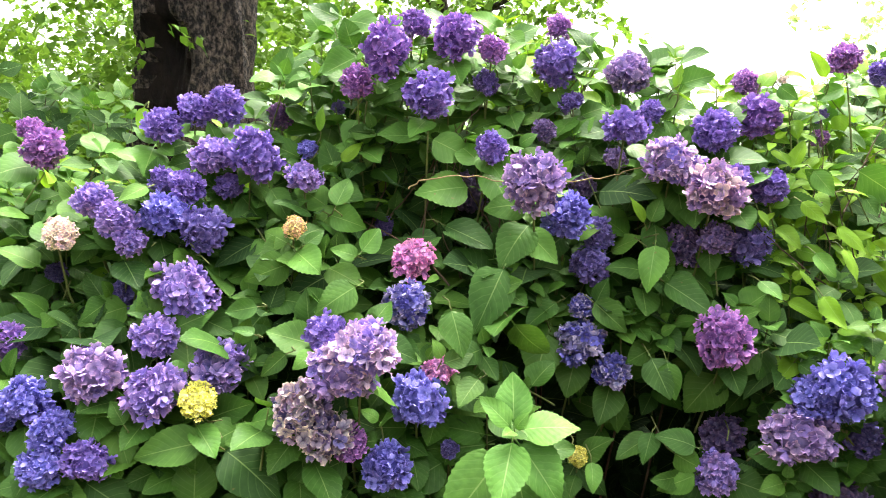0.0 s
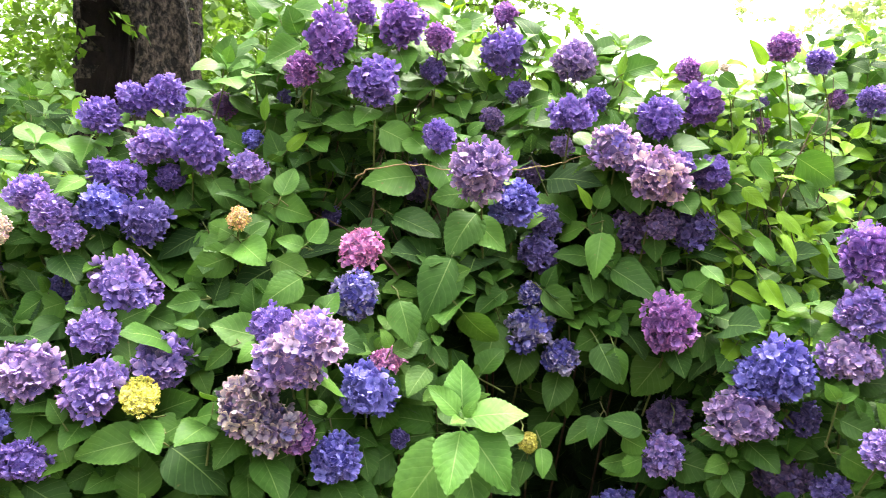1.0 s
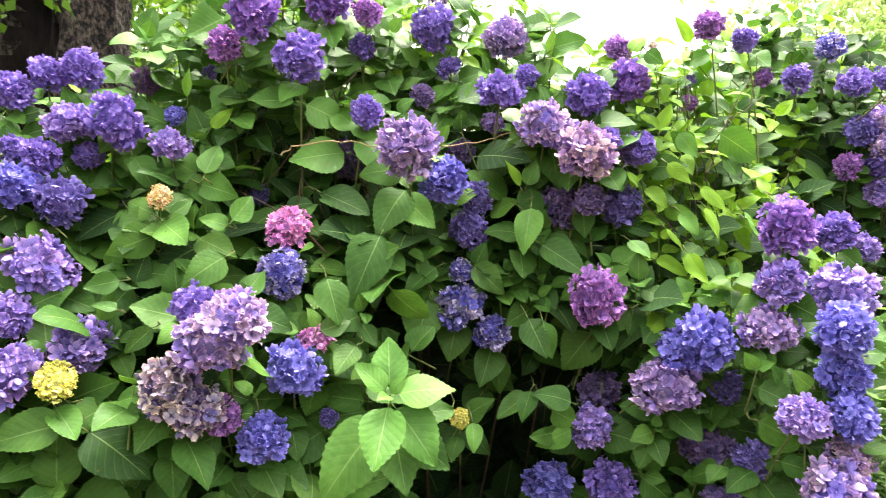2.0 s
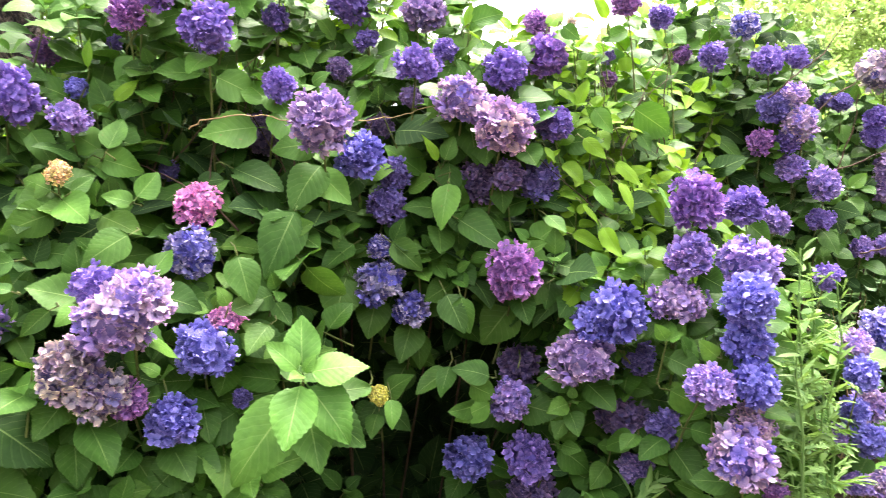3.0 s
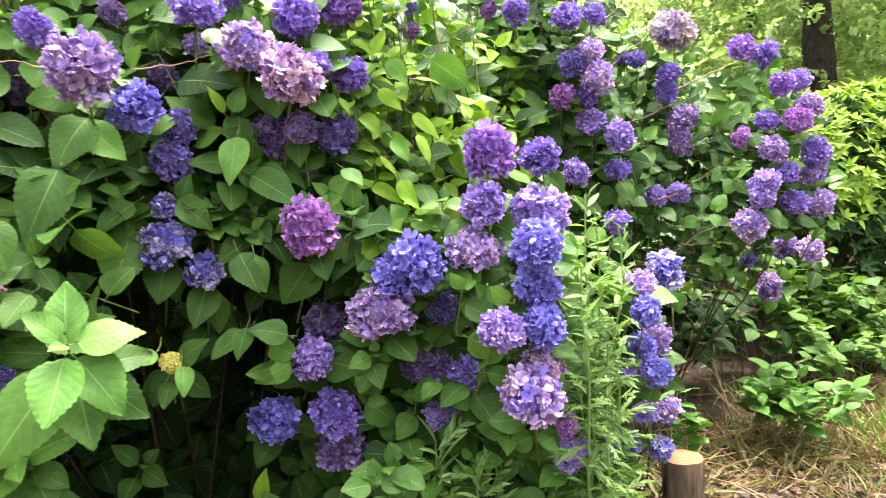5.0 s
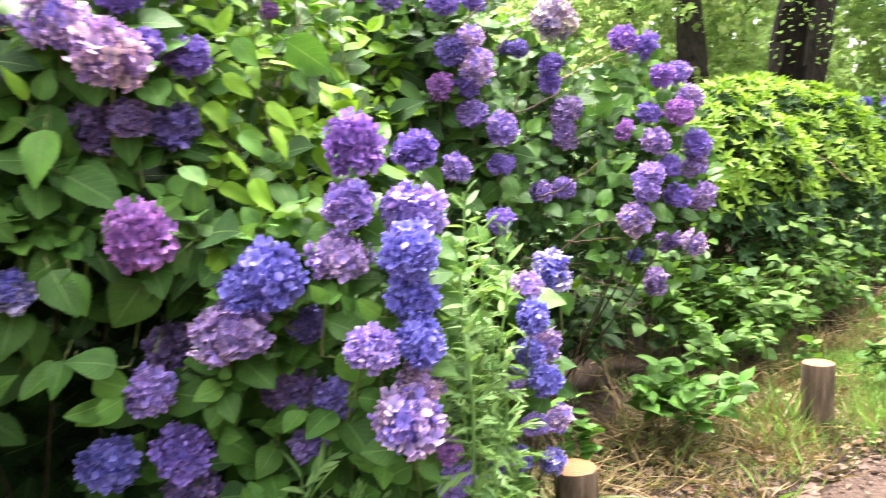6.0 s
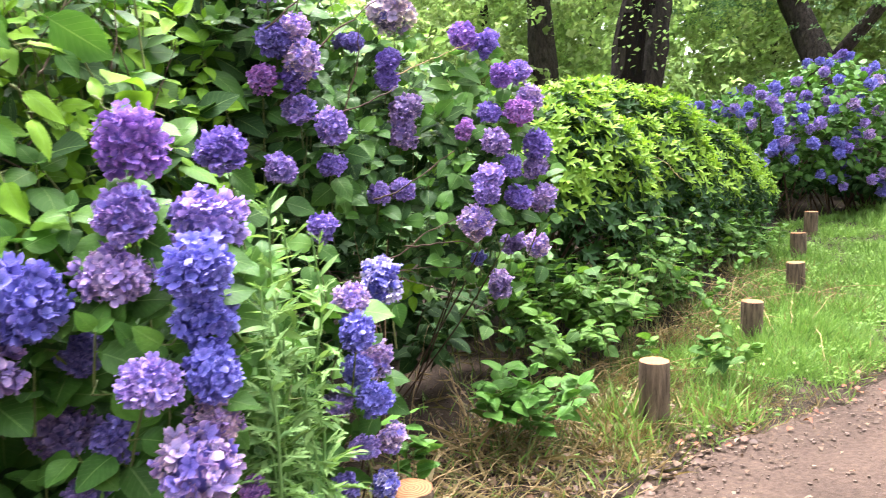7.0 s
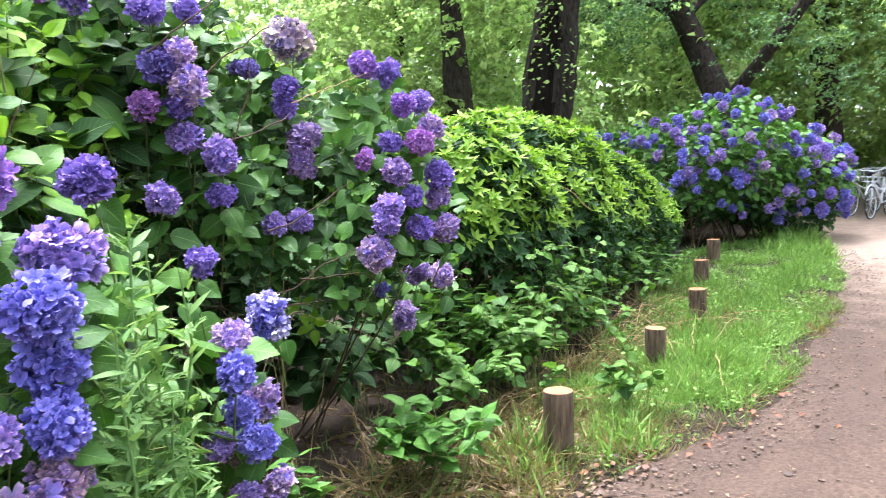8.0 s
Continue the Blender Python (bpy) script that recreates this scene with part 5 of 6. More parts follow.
head(bush_c, 3.014, 3.300, 1.263, 0.058, "lilac")
head(bush_c, 3.515, 3.400, 1.975, 0.072, "purple")
head(bush_c, 3.660, 3.400, 1.955, 0.070, "violet")
head(bush_c, 3.594, 3.220, 1.773, 0.064, "purple")
head(bush_c, 3.750, 3.260, 1.798, 0.063, "lilac")
head(bush_c, 3.515, 3.240, 1.591, 0.059, "violet")
head(bush_c, 3.595, 3.120, 1.593, 0.068, "magenta")
head(bush_c, 3.726, 3.160, 1.662, 0.067, "mauve")
head(bush_c, 3.460, 3.140, 1.450, 0.066, "mauve")
head(bush_c, 3.333, 3.220, 1.521, 0.047, "magenta")
head(bush_c, 3.720, 3.120, 1.430, 0.075, "violet")
head(bush_c, 3.707, 3.130, 1.320, 0.061, "mauve")
head(bush_c, 3.533, 3.120, 1.337, 0.058, "violet")
head(bush_c, 3.309, 3.040, 1.295, 0.074, "lilac")
head(bush_c, 3.276, 3.020, 1.226, 0.058, "lilac")
head(bush_c, 3.505, 3.050, 1.190, 0.065, "violet")
head(bush_c, 3.680, 3.060, 1.170, 0.069, "mauve")
head(bush_c, 3.236, 3.050, 1.101, 0.082, "aged")
head(bush_c, 3.903, 3.500, 0.893, 0.066, "dusky")
head(bush_c, 3.915, 3.320, 0.890, 0.069, "aged")
head(bush_c, 3.696, 3.400, 0.702, 0.070, "mauve")
head(bush_c, 3.553, 3.400, 0.862, 0.039, "blue")
head(bush_c, 2.312, 3.300, 2.248, 0.061, "pale")
head(bush_c, 2.999, 3.700, 1.972, 0.040, "indigo")

# conspicuous shoots and single leaves
shoot(bush_a, 0.609, 2.460, 0.937, .09, 1, 3, (0, -0.6, 1.0))
shoot(bush_a, 0.374, 2.400, 1.430, .13, 0, 3, (0, -0.7, 1.0))
shoot(bush_b, 1.387, 2.200, 1.112, .1, 1, 3, (0, -0.5, 1.0))
rosette(bush_a, 0.403, 2.080, 1.114, (0.02, -0.95, 0.75), ((101, 0.13, 0.35, 0, 1), (15, 0.135, 0.25, 0, 1), (150, 0.10, 0.5, 0, 1), (181, 0.145, 0.1, 0.02, 1), (268, 0.17, 0.15, 0.01, 1), (314, 0.165, 0.1, 0.03, 1), (60, 0.05, 1.5, 0, 1), (240, 0.055, 1.4, 0, 1), (197, 0.18, 0.0, 0.07, 1), (240, 0.23, 0.0, 0.08, 1), (290, 0.18, 0.0, 0.09, 0), (330, 0.17, -0.1, 0.12, 0), (20, 0.15, -0.1, 0.13, 0)))
leaf_on(bush_a, (-0.093, 2.393, 1.675), (-0.197, 2.391, 1.755), 1)
leaf_on(bush_a, (-0.087, 2.399, 1.683), (-0.042, 2.423, 1.781), 1)
leaf_on(bush_a, (-0.095, 2.384, 1.658), (0.015, 2.349, 1.622), 1)
leaf_on(bush_a, (-0.002, 2.290, 1.535), (-0.078, 2.279, 1.562), 1)
leaf_on(bush_a, (0.001, 2.307, 1.550), (0.055, 2.358, 1.623), 1)
leaf_on(bush_a, (-0.206, 2.314, 1.572), (-0.282, 2.312, 1.619), 0)
leaf_on(bush_a, (-0.171, 2.293, 1.549), (-0.080, 2.197, 1.487), 1)
leaf_on(bush_a, (-0.156, 2.311, 1.568), (-0.100, 2.320, 1.610), 0)
leaf_on(bush_a, (-0.274, 2.403, 1.737), (-0.204, 2.342, 1.662), 0)
leaf_on(bush_a, (-0.612, 2.335, 1.733), (-0.679, 2.278, 1.696), 0)
leaf_on(bush_a, (-0.460, 2.291, 1.559), (-0.402, 2.230, 1.502), 1)
leaf_on(bush_a, (-0.577, 2.282, 1.564), (-0.618, 2.233, 1.521), 1)
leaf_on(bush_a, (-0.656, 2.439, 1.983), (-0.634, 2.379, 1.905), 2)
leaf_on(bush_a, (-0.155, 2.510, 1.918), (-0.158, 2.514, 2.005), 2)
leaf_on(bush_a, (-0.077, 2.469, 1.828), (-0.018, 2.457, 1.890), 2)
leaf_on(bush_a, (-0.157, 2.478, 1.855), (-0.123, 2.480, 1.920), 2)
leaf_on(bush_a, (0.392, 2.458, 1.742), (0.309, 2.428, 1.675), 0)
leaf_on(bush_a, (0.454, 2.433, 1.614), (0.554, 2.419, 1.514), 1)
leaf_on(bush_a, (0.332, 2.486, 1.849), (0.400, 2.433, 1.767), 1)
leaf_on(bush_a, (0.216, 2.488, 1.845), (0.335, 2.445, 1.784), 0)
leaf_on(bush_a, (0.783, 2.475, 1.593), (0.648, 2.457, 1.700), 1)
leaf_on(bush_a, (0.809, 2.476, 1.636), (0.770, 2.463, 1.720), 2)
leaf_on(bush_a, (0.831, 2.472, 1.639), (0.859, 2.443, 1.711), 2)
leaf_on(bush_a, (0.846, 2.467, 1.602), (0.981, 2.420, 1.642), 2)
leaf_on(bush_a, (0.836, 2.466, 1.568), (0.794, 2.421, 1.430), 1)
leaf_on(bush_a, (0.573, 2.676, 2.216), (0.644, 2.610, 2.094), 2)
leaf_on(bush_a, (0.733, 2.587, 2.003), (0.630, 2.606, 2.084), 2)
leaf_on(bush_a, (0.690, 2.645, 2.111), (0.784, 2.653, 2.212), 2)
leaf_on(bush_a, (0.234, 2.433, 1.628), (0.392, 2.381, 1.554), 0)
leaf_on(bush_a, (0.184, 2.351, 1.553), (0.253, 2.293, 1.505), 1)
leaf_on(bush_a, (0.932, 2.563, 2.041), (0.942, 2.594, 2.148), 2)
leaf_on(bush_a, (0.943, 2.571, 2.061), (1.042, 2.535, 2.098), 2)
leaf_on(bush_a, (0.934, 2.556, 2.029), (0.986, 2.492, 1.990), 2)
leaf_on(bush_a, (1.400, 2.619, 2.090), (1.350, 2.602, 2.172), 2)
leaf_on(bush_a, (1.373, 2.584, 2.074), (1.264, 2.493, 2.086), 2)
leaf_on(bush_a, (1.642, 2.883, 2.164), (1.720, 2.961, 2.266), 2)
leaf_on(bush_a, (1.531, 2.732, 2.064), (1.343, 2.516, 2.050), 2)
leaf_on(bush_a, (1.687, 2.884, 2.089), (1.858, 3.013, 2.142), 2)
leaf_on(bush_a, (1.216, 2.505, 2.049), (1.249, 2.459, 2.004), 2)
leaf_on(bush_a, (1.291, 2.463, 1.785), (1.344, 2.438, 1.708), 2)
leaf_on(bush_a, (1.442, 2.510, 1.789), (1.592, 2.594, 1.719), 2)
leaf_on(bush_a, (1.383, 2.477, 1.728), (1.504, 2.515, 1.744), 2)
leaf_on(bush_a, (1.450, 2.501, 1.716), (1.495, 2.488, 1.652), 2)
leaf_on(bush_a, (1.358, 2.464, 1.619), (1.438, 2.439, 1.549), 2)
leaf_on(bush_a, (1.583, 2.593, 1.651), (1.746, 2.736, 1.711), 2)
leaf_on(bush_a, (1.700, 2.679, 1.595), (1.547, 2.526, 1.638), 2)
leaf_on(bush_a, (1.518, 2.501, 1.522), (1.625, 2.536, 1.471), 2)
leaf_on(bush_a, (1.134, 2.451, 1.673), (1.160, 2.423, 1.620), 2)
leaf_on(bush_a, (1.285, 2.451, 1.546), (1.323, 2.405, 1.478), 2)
leaf_on(bush_a, (-0.406, 2.269, 1.516), (-0.265, 2.157, 1.428), 0)
leaf_on(bush_a, (-0.182, 2.260, 1.515), (-0.283, 2.205, 1.477), 0)
leaf_on(bush_a, (0.000, 2.205, 1.456), (-0.083, 2.116, 1.406), 0)
leaf_on(bush_a, (-0.240, 2.161, 1.404), (-0.323, 2.140, 1.391), 0)
leaf_on(bush_a, (-0.232, 2.114, 1.336), (-0.297, 2.112, 1.357), 0)
leaf_on(bush_a, (-0.085, 2.086, 1.300), (-0.133, 2.047, 1.272), 1)
leaf_on(bush_a, (-0.142, 2.081, 1.289), (-0.196, 2.045, 1.235), 0)
leaf_on(bush_a, (-0.312, 2.079, 1.138), (-0.192, 2.040, 1.201), 0)
leaf_on(bush_a, (-0.367, 2.077, 1.114), (-0.296, 2.034, 1.038), 1)
leaf_on(bush_a, (-0.350, 2.071, 1.080), (-0.513, 2.013, 1.052), 0)
leaf_on(bush_a, (-0.288, 2.066, 1.052), (-0.136, 2.031, 0.967), 0)
leaf_on(bush_a, (-0.538, 2.056, 1.120), (-0.568, 2.043, 1.183), 0)
leaf_on(bush_a, (0.391, 2.389, 1.501), (0.336, 2.239, 1.382), 0)
leaf_on(bush_a, (0.254, 2.223, 1.391), (0.292, 2.160, 1.283), 0)
leaf_on(bush_a, (0.436, 2.377, 1.383), (0.334, 2.216, 1.346), 0)
leaf_on(bush_a, (0.418, 2.343, 1.348), (0.508, 2.360, 1.230), 0)
leaf_on(bush_a, (0.554, 2.444, 1.399), (0.466, 2.362, 1.345), 0)
leaf_on(bush_a, (0.662, 2.455, 1.399), (0.752, 2.409, 1.318), 0)
leaf_on(bush_a, (0.840, 2.453, 1.478), (0.915, 2.386, 1.393), 0)
leaf_on(bush_a, (0.811, 2.414, 1.247), (0.852, 2.359, 1.144), 0)
leaf_on(bush_a, (0.806, 2.381, 1.018), (0.706, 2.337, 0.969), 0)
leaf_on(bush_a, (0.887, 2.386, 0.917), (0.799, 2.343, 0.907), 0)
leaf_on(bush_a, (0.636, 2.355, 0.957), (0.637, 2.307, 0.883), 1)
leaf_on(bush_a, (0.576, 2.356, 1.016), (0.533, 2.301, 1.000), 1)
leaf_on(bush_a, (0.327, 2.193, 1.211), (0.264, 2.125, 1.154), 0)
leaf_on(bush_a, (0.811, 2.383, 1.033), (0.766, 2.340, 0.954), 0)
leaf_on(bush_a, (0.925, 2.383, 1.006), (0.831, 2.355, 1.055), 0)
leaf_on(bush_a, (0.868, 2.382, 0.984), (0.949, 2.360, 0.932), 1)
leaf_on(bush_a, (0.928, 2.390, 0.918), (0.824, 2.349, 0.889), 1)
leaf_on(bush_a, (1.009, 2.379, 1.027), (0.960, 2.360, 0.947), 0)
leaf_on(bush_a, (0.851, 2.398, 1.238), (0.865, 2.355, 1.138), 0)
leaf_on(bush_a, (0.861, 2.447, 1.462), (0.979, 2.368, 1.378), 0)
leaf_on(bush_a, (1.358, 2.464, 1.620), (1.449, 2.446, 1.564), 2)
leaf_on(bush_a, (1.371, 2.458, 1.557), (1.413, 2.412, 1.478), 2)
leaf_on(bush_a, (1.196, 2.402, 1.404), (1.273, 2.339, 1.367), 2)
leaf_on(bush_a, (1.292, 2.408, 1.422), (1.307, 2.311, 1.333), 2)
leaf_on(bush_a, (1.126, 2.432, 1.465), (1.178, 2.380, 1.415), 2)
leaf_on(bush_a, (1.242, 2.440, 1.497), (1.295, 2.384, 1.432), 2)
leaf_on(bush_a, (1.254, 2.456, 1.694), (1.318, 2.431, 1.631), 2)
leaf_on(bush_a, (1.333, 2.468, 1.745), (1.251, 2.429, 1.790), 2)
leaf_on(bush_a, (1.500, 2.556, 1.791), (1.605, 2.612, 1.724), 2)
leaf_on(bush_a, (1.093, 2.336, 1.269), (1.003, 2.315, 1.214), 0)
leaf_on(bush_b, (1.410, 2.166, 1.083), (1.322, 2.167, 1.082), 1)
leaf_on(bush_b, (1.433, 2.157, 1.072), (1.404, 2.140, 1.135), 1)
leaf_on(bush_b, (1.498, 2.133, 1.076), (1.440, 2.127, 1.127), 0)
leaf_on(bush_b, (1.386, 2.178, 0.964), (1.481, 2.112, 0.900), 1)
leaf_on(bush_b, (1.436, 2.168, 0.862), (1.504, 2.107, 0.840), 1)
leaf_on(bush_b, (1.447, 2.230, 1.586), (1.435, 2.277, 1.654), 2)
leaf_on(bush_b, (1.454, 2.228, 1.583), (1.502, 2.184, 1.542), 1)
leaf_on(bush_b, (1.789, 2.127, 1.099), (2.042, 2.349, 1.082), 0)
leaf_on(bush_b, (1.778, 2.091, 0.875), (2.005, 2.307, 0.737), 0)


def top_a(x):
    return float(np.interp(x, (-1.8, -0.8, -0.42, -0.18, 0.6, 0.95, 1.3, 1.7, 2.4), (1.75, 1.85, 1.98, 2.32, 2.36, 2.18, 2.1, 2.12, 2.15)))


def top_b(x):
    return float(np.interp(x, (1.1, 1.45, 1.7, 2.0, 2.35), (1.3, 1.38, 1.3, 1.12, 1.05)))


def top_c(x):
    return float(np.interp(x, (1.8, 2.3, 3.0, 3.45, 3.75), (2.3, 2.5, 2.2, 1.95, 1.5)))


def hollow_a(x, z):
    """A bare, dark hollow low in the bush's front."""
    return 0.96 if ((x - 0.74) / 0.46) ** 2 + ((z - 0.86) / 0.44) ** 2 < 1 else 0.3 if x > 1.55 and z > 1.2 else 0.4 if 0.0 < x < 0.75 and 1.62 < z < 2.05 else 0.0


fill(bush_a, -2.2, 2.1, 0.45, top_a, 0.107, 0.05, 0.125, gap=hollow_a)
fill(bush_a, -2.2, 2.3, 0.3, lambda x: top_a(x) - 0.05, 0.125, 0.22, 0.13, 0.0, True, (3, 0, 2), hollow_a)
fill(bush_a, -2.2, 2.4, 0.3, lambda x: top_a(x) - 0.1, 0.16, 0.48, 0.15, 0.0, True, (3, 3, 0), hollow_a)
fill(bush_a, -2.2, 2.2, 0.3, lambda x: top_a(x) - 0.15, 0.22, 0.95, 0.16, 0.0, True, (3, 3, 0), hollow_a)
# dark leaf walls behind, added so that no lit ground shows in the hollow
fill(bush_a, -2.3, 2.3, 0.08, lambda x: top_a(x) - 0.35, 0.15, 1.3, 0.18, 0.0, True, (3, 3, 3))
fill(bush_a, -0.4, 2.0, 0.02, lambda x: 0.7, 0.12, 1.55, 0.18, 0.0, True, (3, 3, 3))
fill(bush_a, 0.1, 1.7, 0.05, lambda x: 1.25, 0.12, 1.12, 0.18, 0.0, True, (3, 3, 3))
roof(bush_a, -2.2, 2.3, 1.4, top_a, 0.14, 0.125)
# lower leaf roofs, added to keep light out of the bush
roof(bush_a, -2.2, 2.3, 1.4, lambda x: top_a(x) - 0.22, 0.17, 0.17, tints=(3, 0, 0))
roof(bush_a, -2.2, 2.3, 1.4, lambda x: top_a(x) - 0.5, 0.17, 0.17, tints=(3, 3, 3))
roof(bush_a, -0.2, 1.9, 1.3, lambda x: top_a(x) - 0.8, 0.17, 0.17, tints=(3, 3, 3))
bush_d = Bush("hydrangea_bush", (-1.9, 3.9, 0), "light green leafy hydrangea bush before the old tree", (3.35, 0.3, 9.0, 0.0))
fill(bush_d, -3.2, -1.2, 1.0, lambda x: float(np.interp(x, (-3.2, -1.6, -1.2), (2.5, 2.42, 2.15))), 0.14, 0.0, 0.13, 0.0, True, (0, 3, 0))
fill(bush_d, -3.4, -1.1, 1.0, lambda x: float(np.interp(x, (-3.2, -1.6, -1.1), (2.45, 2.36, 2.05))), 0.19, 0.3, 0.13, 0.0, True, (3, 0, 0))
bush_e = Bush("hydrangea_bush", (-0.5, 4.0, 0), "light green leafy bush beside the old tree", (3.4, 0.2, 9.0, 0.0))
fill(bush_e, -0.72, 0.1, 1.2, lambda x: float(np.interp(x, (-0.72, -0.5, 0.1), (2.2, 2.5, 2.6))), 0.15, 0.0, 0.12, 0.0, True, (2, 0, 2))
fill(bush_e, -0.72, 0.1, 1.2, lambda x: float(np.interp(x, (-0.72, -0.5, 0.1), (2.15, 2.4, 2.5))), 0.19, 0.3, 0.12, 0.0, True, (3, 0, 2))
fill(bush_b, 1.15, 2.25, 0.15, top_b, 0.105, 0.06, 0.102, 0.12)
fill(bush_b, 1.15, 2.3, 0.15, lambda x: top_b(x) - 0.08, 0.13, 0.22, 0.11, 0.05, True, (3, 0, 0))
def hollow_c(x, z):
    """The bare, dark foot of the bush."""
    return 0.96 if z < (1.15 if x < 3.05 else 0.85) else 0.35 if x < 2.7 else 0.1


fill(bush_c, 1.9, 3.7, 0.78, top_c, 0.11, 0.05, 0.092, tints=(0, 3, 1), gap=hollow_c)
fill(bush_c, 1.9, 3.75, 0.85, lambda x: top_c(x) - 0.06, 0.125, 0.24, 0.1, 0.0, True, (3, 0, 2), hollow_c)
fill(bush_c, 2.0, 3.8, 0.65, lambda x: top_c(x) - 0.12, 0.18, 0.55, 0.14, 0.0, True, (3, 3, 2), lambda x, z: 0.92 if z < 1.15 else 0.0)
# dark back wall, added to stand for deep shade under the bush
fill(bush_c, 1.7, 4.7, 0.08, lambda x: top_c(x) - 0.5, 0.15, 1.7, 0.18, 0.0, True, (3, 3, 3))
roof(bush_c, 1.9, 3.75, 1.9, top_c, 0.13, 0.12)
# two more roofs, added to darken the bush's inside
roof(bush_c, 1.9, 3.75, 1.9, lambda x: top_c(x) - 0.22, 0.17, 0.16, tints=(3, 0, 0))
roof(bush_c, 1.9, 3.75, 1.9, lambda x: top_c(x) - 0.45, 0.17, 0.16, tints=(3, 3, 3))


def bare_twig(bush, pts, r, material=WOODY):
    """A thin dead twig, bowed through four points."""
    pts = np.array(pts)
    t = np.linspace(0, 3, 13)
    smooth = np.stack([np.interp(t, range(4), pts[:, k]) for k in range(3)], 1)
    smooth[1:-1] = (smooth[:-2] + 2 * smooth[1:-1] + smooth[2:]) / 4 + RNG.normal(size=(11, 3)) * 0.003
    b = Batch()
    b.tube(smooth, np.linspace(r, r * 0.5, 13), 5)
    under("twig", b.mesh("twig", [material]), bush.ob, None, "thin tan bare twig" if material is STRAW else "thin bare twig")


bare_twig(bush_a, ((0.12, 2.40, 1.73), (0.17, 2.40, 1.76), (0.29, 2.40, 1.77), (0.39, 2.40, 1.75)), 0.0026, STRAW)
bare_twig(bush_a, ((0.58, 2.50, 1.76), (0.68, 2.50, 1.77), (0.76, 2.50, 1.79), (0.83, 2.50, 1.81)), 0.002, STRAW)
bare_twig(bush_c, ((2.94, 3.20, 1.76), (3.10, 3.20, 1.82), (3.27, 3.20, 1.88), (3.37, 3.20, 1.91)), 0.0026, STRAW)
for k in range(22):  # thin bare shoots among the leaves
    x, z = RNG.uniform(-0.1, 1.0), RNG.uniform(1.35, 1.7)
    a = np.array((x, bush_a.front(x, z) + RNG.uniform(0.09, 0.2), z))
    e = a + np.array((RNG.normal() * 0.14, RNG.uniform(0.05, 0.2), RNG.uniform(0.2, 0.45)))
    bare_twig(bush_a, [a + (e - a) * q + RNG.normal(size=3) * 0.012 for q in (0, 0.33, 0.66, 1)], RNG.uniform(0.002, 0.0035))
for k in range(9):
    x, z = RNG.uniform(1.2, 1.9), RNG.uniform(1.35, 1.7)
    a = np.array((x, bush_a.front(x, z) + RNG.uniform(0.0, 0.1), z))
    e = a + np.array((RNG.normal() * 0.12 + 0.08, RNG.uniform(-0.03, 0.1), RNG.uniform(0.25, 0.45)))
    bare_twig(bush_a, [a + (e - a) * q + RNG.normal(size=3) * 0.012 for q in (0, 0.33, 0.66, 1)], RNG.uniform(0.002, 0.003))
for foot, tip in (((2.42, 1.75), (2.75, 2.05)), ((2.5, 1.55), (2.85, 1.72)), ((2.3, 1.9), (2.6, 2.2)), ((2.6, 1.5), (2.66, 1.95)), ((2.75, 1.25), (3.1, 1.4)), ((2.85, 1.05), (3.3, 0.98)), ((2.7, 0.98), (3.1, 1.12))):
    a, z = np.array((foot[0], 3.12, foot[1])), np.array((tip[0], 3.06, tip[1]))
    bare_twig(bush_c, [a + (z - a) * s + RNG.normal(size=3) * 0.02 for s in (0, 0.33, 0.66, 1)], 0.004)
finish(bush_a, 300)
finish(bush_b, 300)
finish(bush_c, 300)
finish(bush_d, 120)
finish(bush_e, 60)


# ---- undergrowth, weeds and dry stalks ----
def lobed_leaf(pairs, length, angle, seed):
    """A deeply cut leaf: a rib with pairs of narrow, uneven lobes."""
    rng = np.random.RandomState(seed)
    b = Batch()
    b.add(LANCE, basis((0, 0, 0), (0, 1, -0.1), (0, 0, 1), 1.0, 0.5))
    for k in range(pairs):
        for side in (-1, 1):
            y = 0.16 + 0.62 * (k + rng.uniform(0, 0.6)) / pairs
            a = angle * rng.uniform(0.7, 1.25)
            size = length * math.sin(math.pi * (0.25 + 0.65 * k / pairs)) * rng.uniform(0.6, 1.15)
            b.add(LANCE, basis((0, y, -0.08 * y * y), (side * math.sin(a), math.cos(a), rng.uniform(-0.35, 0.15)), (0.3 * side, 0, 1), size, rng.uniform(0.7, 1.1)))
    return np.concatenate(b.v), np.concatenate(b.f), np.concatenate(b.u)


CUT_LEAVES = [lobed_leaf(3, 0.5, 0.55, 1), lobed_leaf(4, 0.42, 0.75, 2), lobed_leaf(3, 0.45, 0.65, 3), lobed_leaf(4, 0.5, 0.6, 4), lobed_leaf(2, 0.5, 0.5, 5), lobed_leaf(3, 0.38, 0.8, 6)]


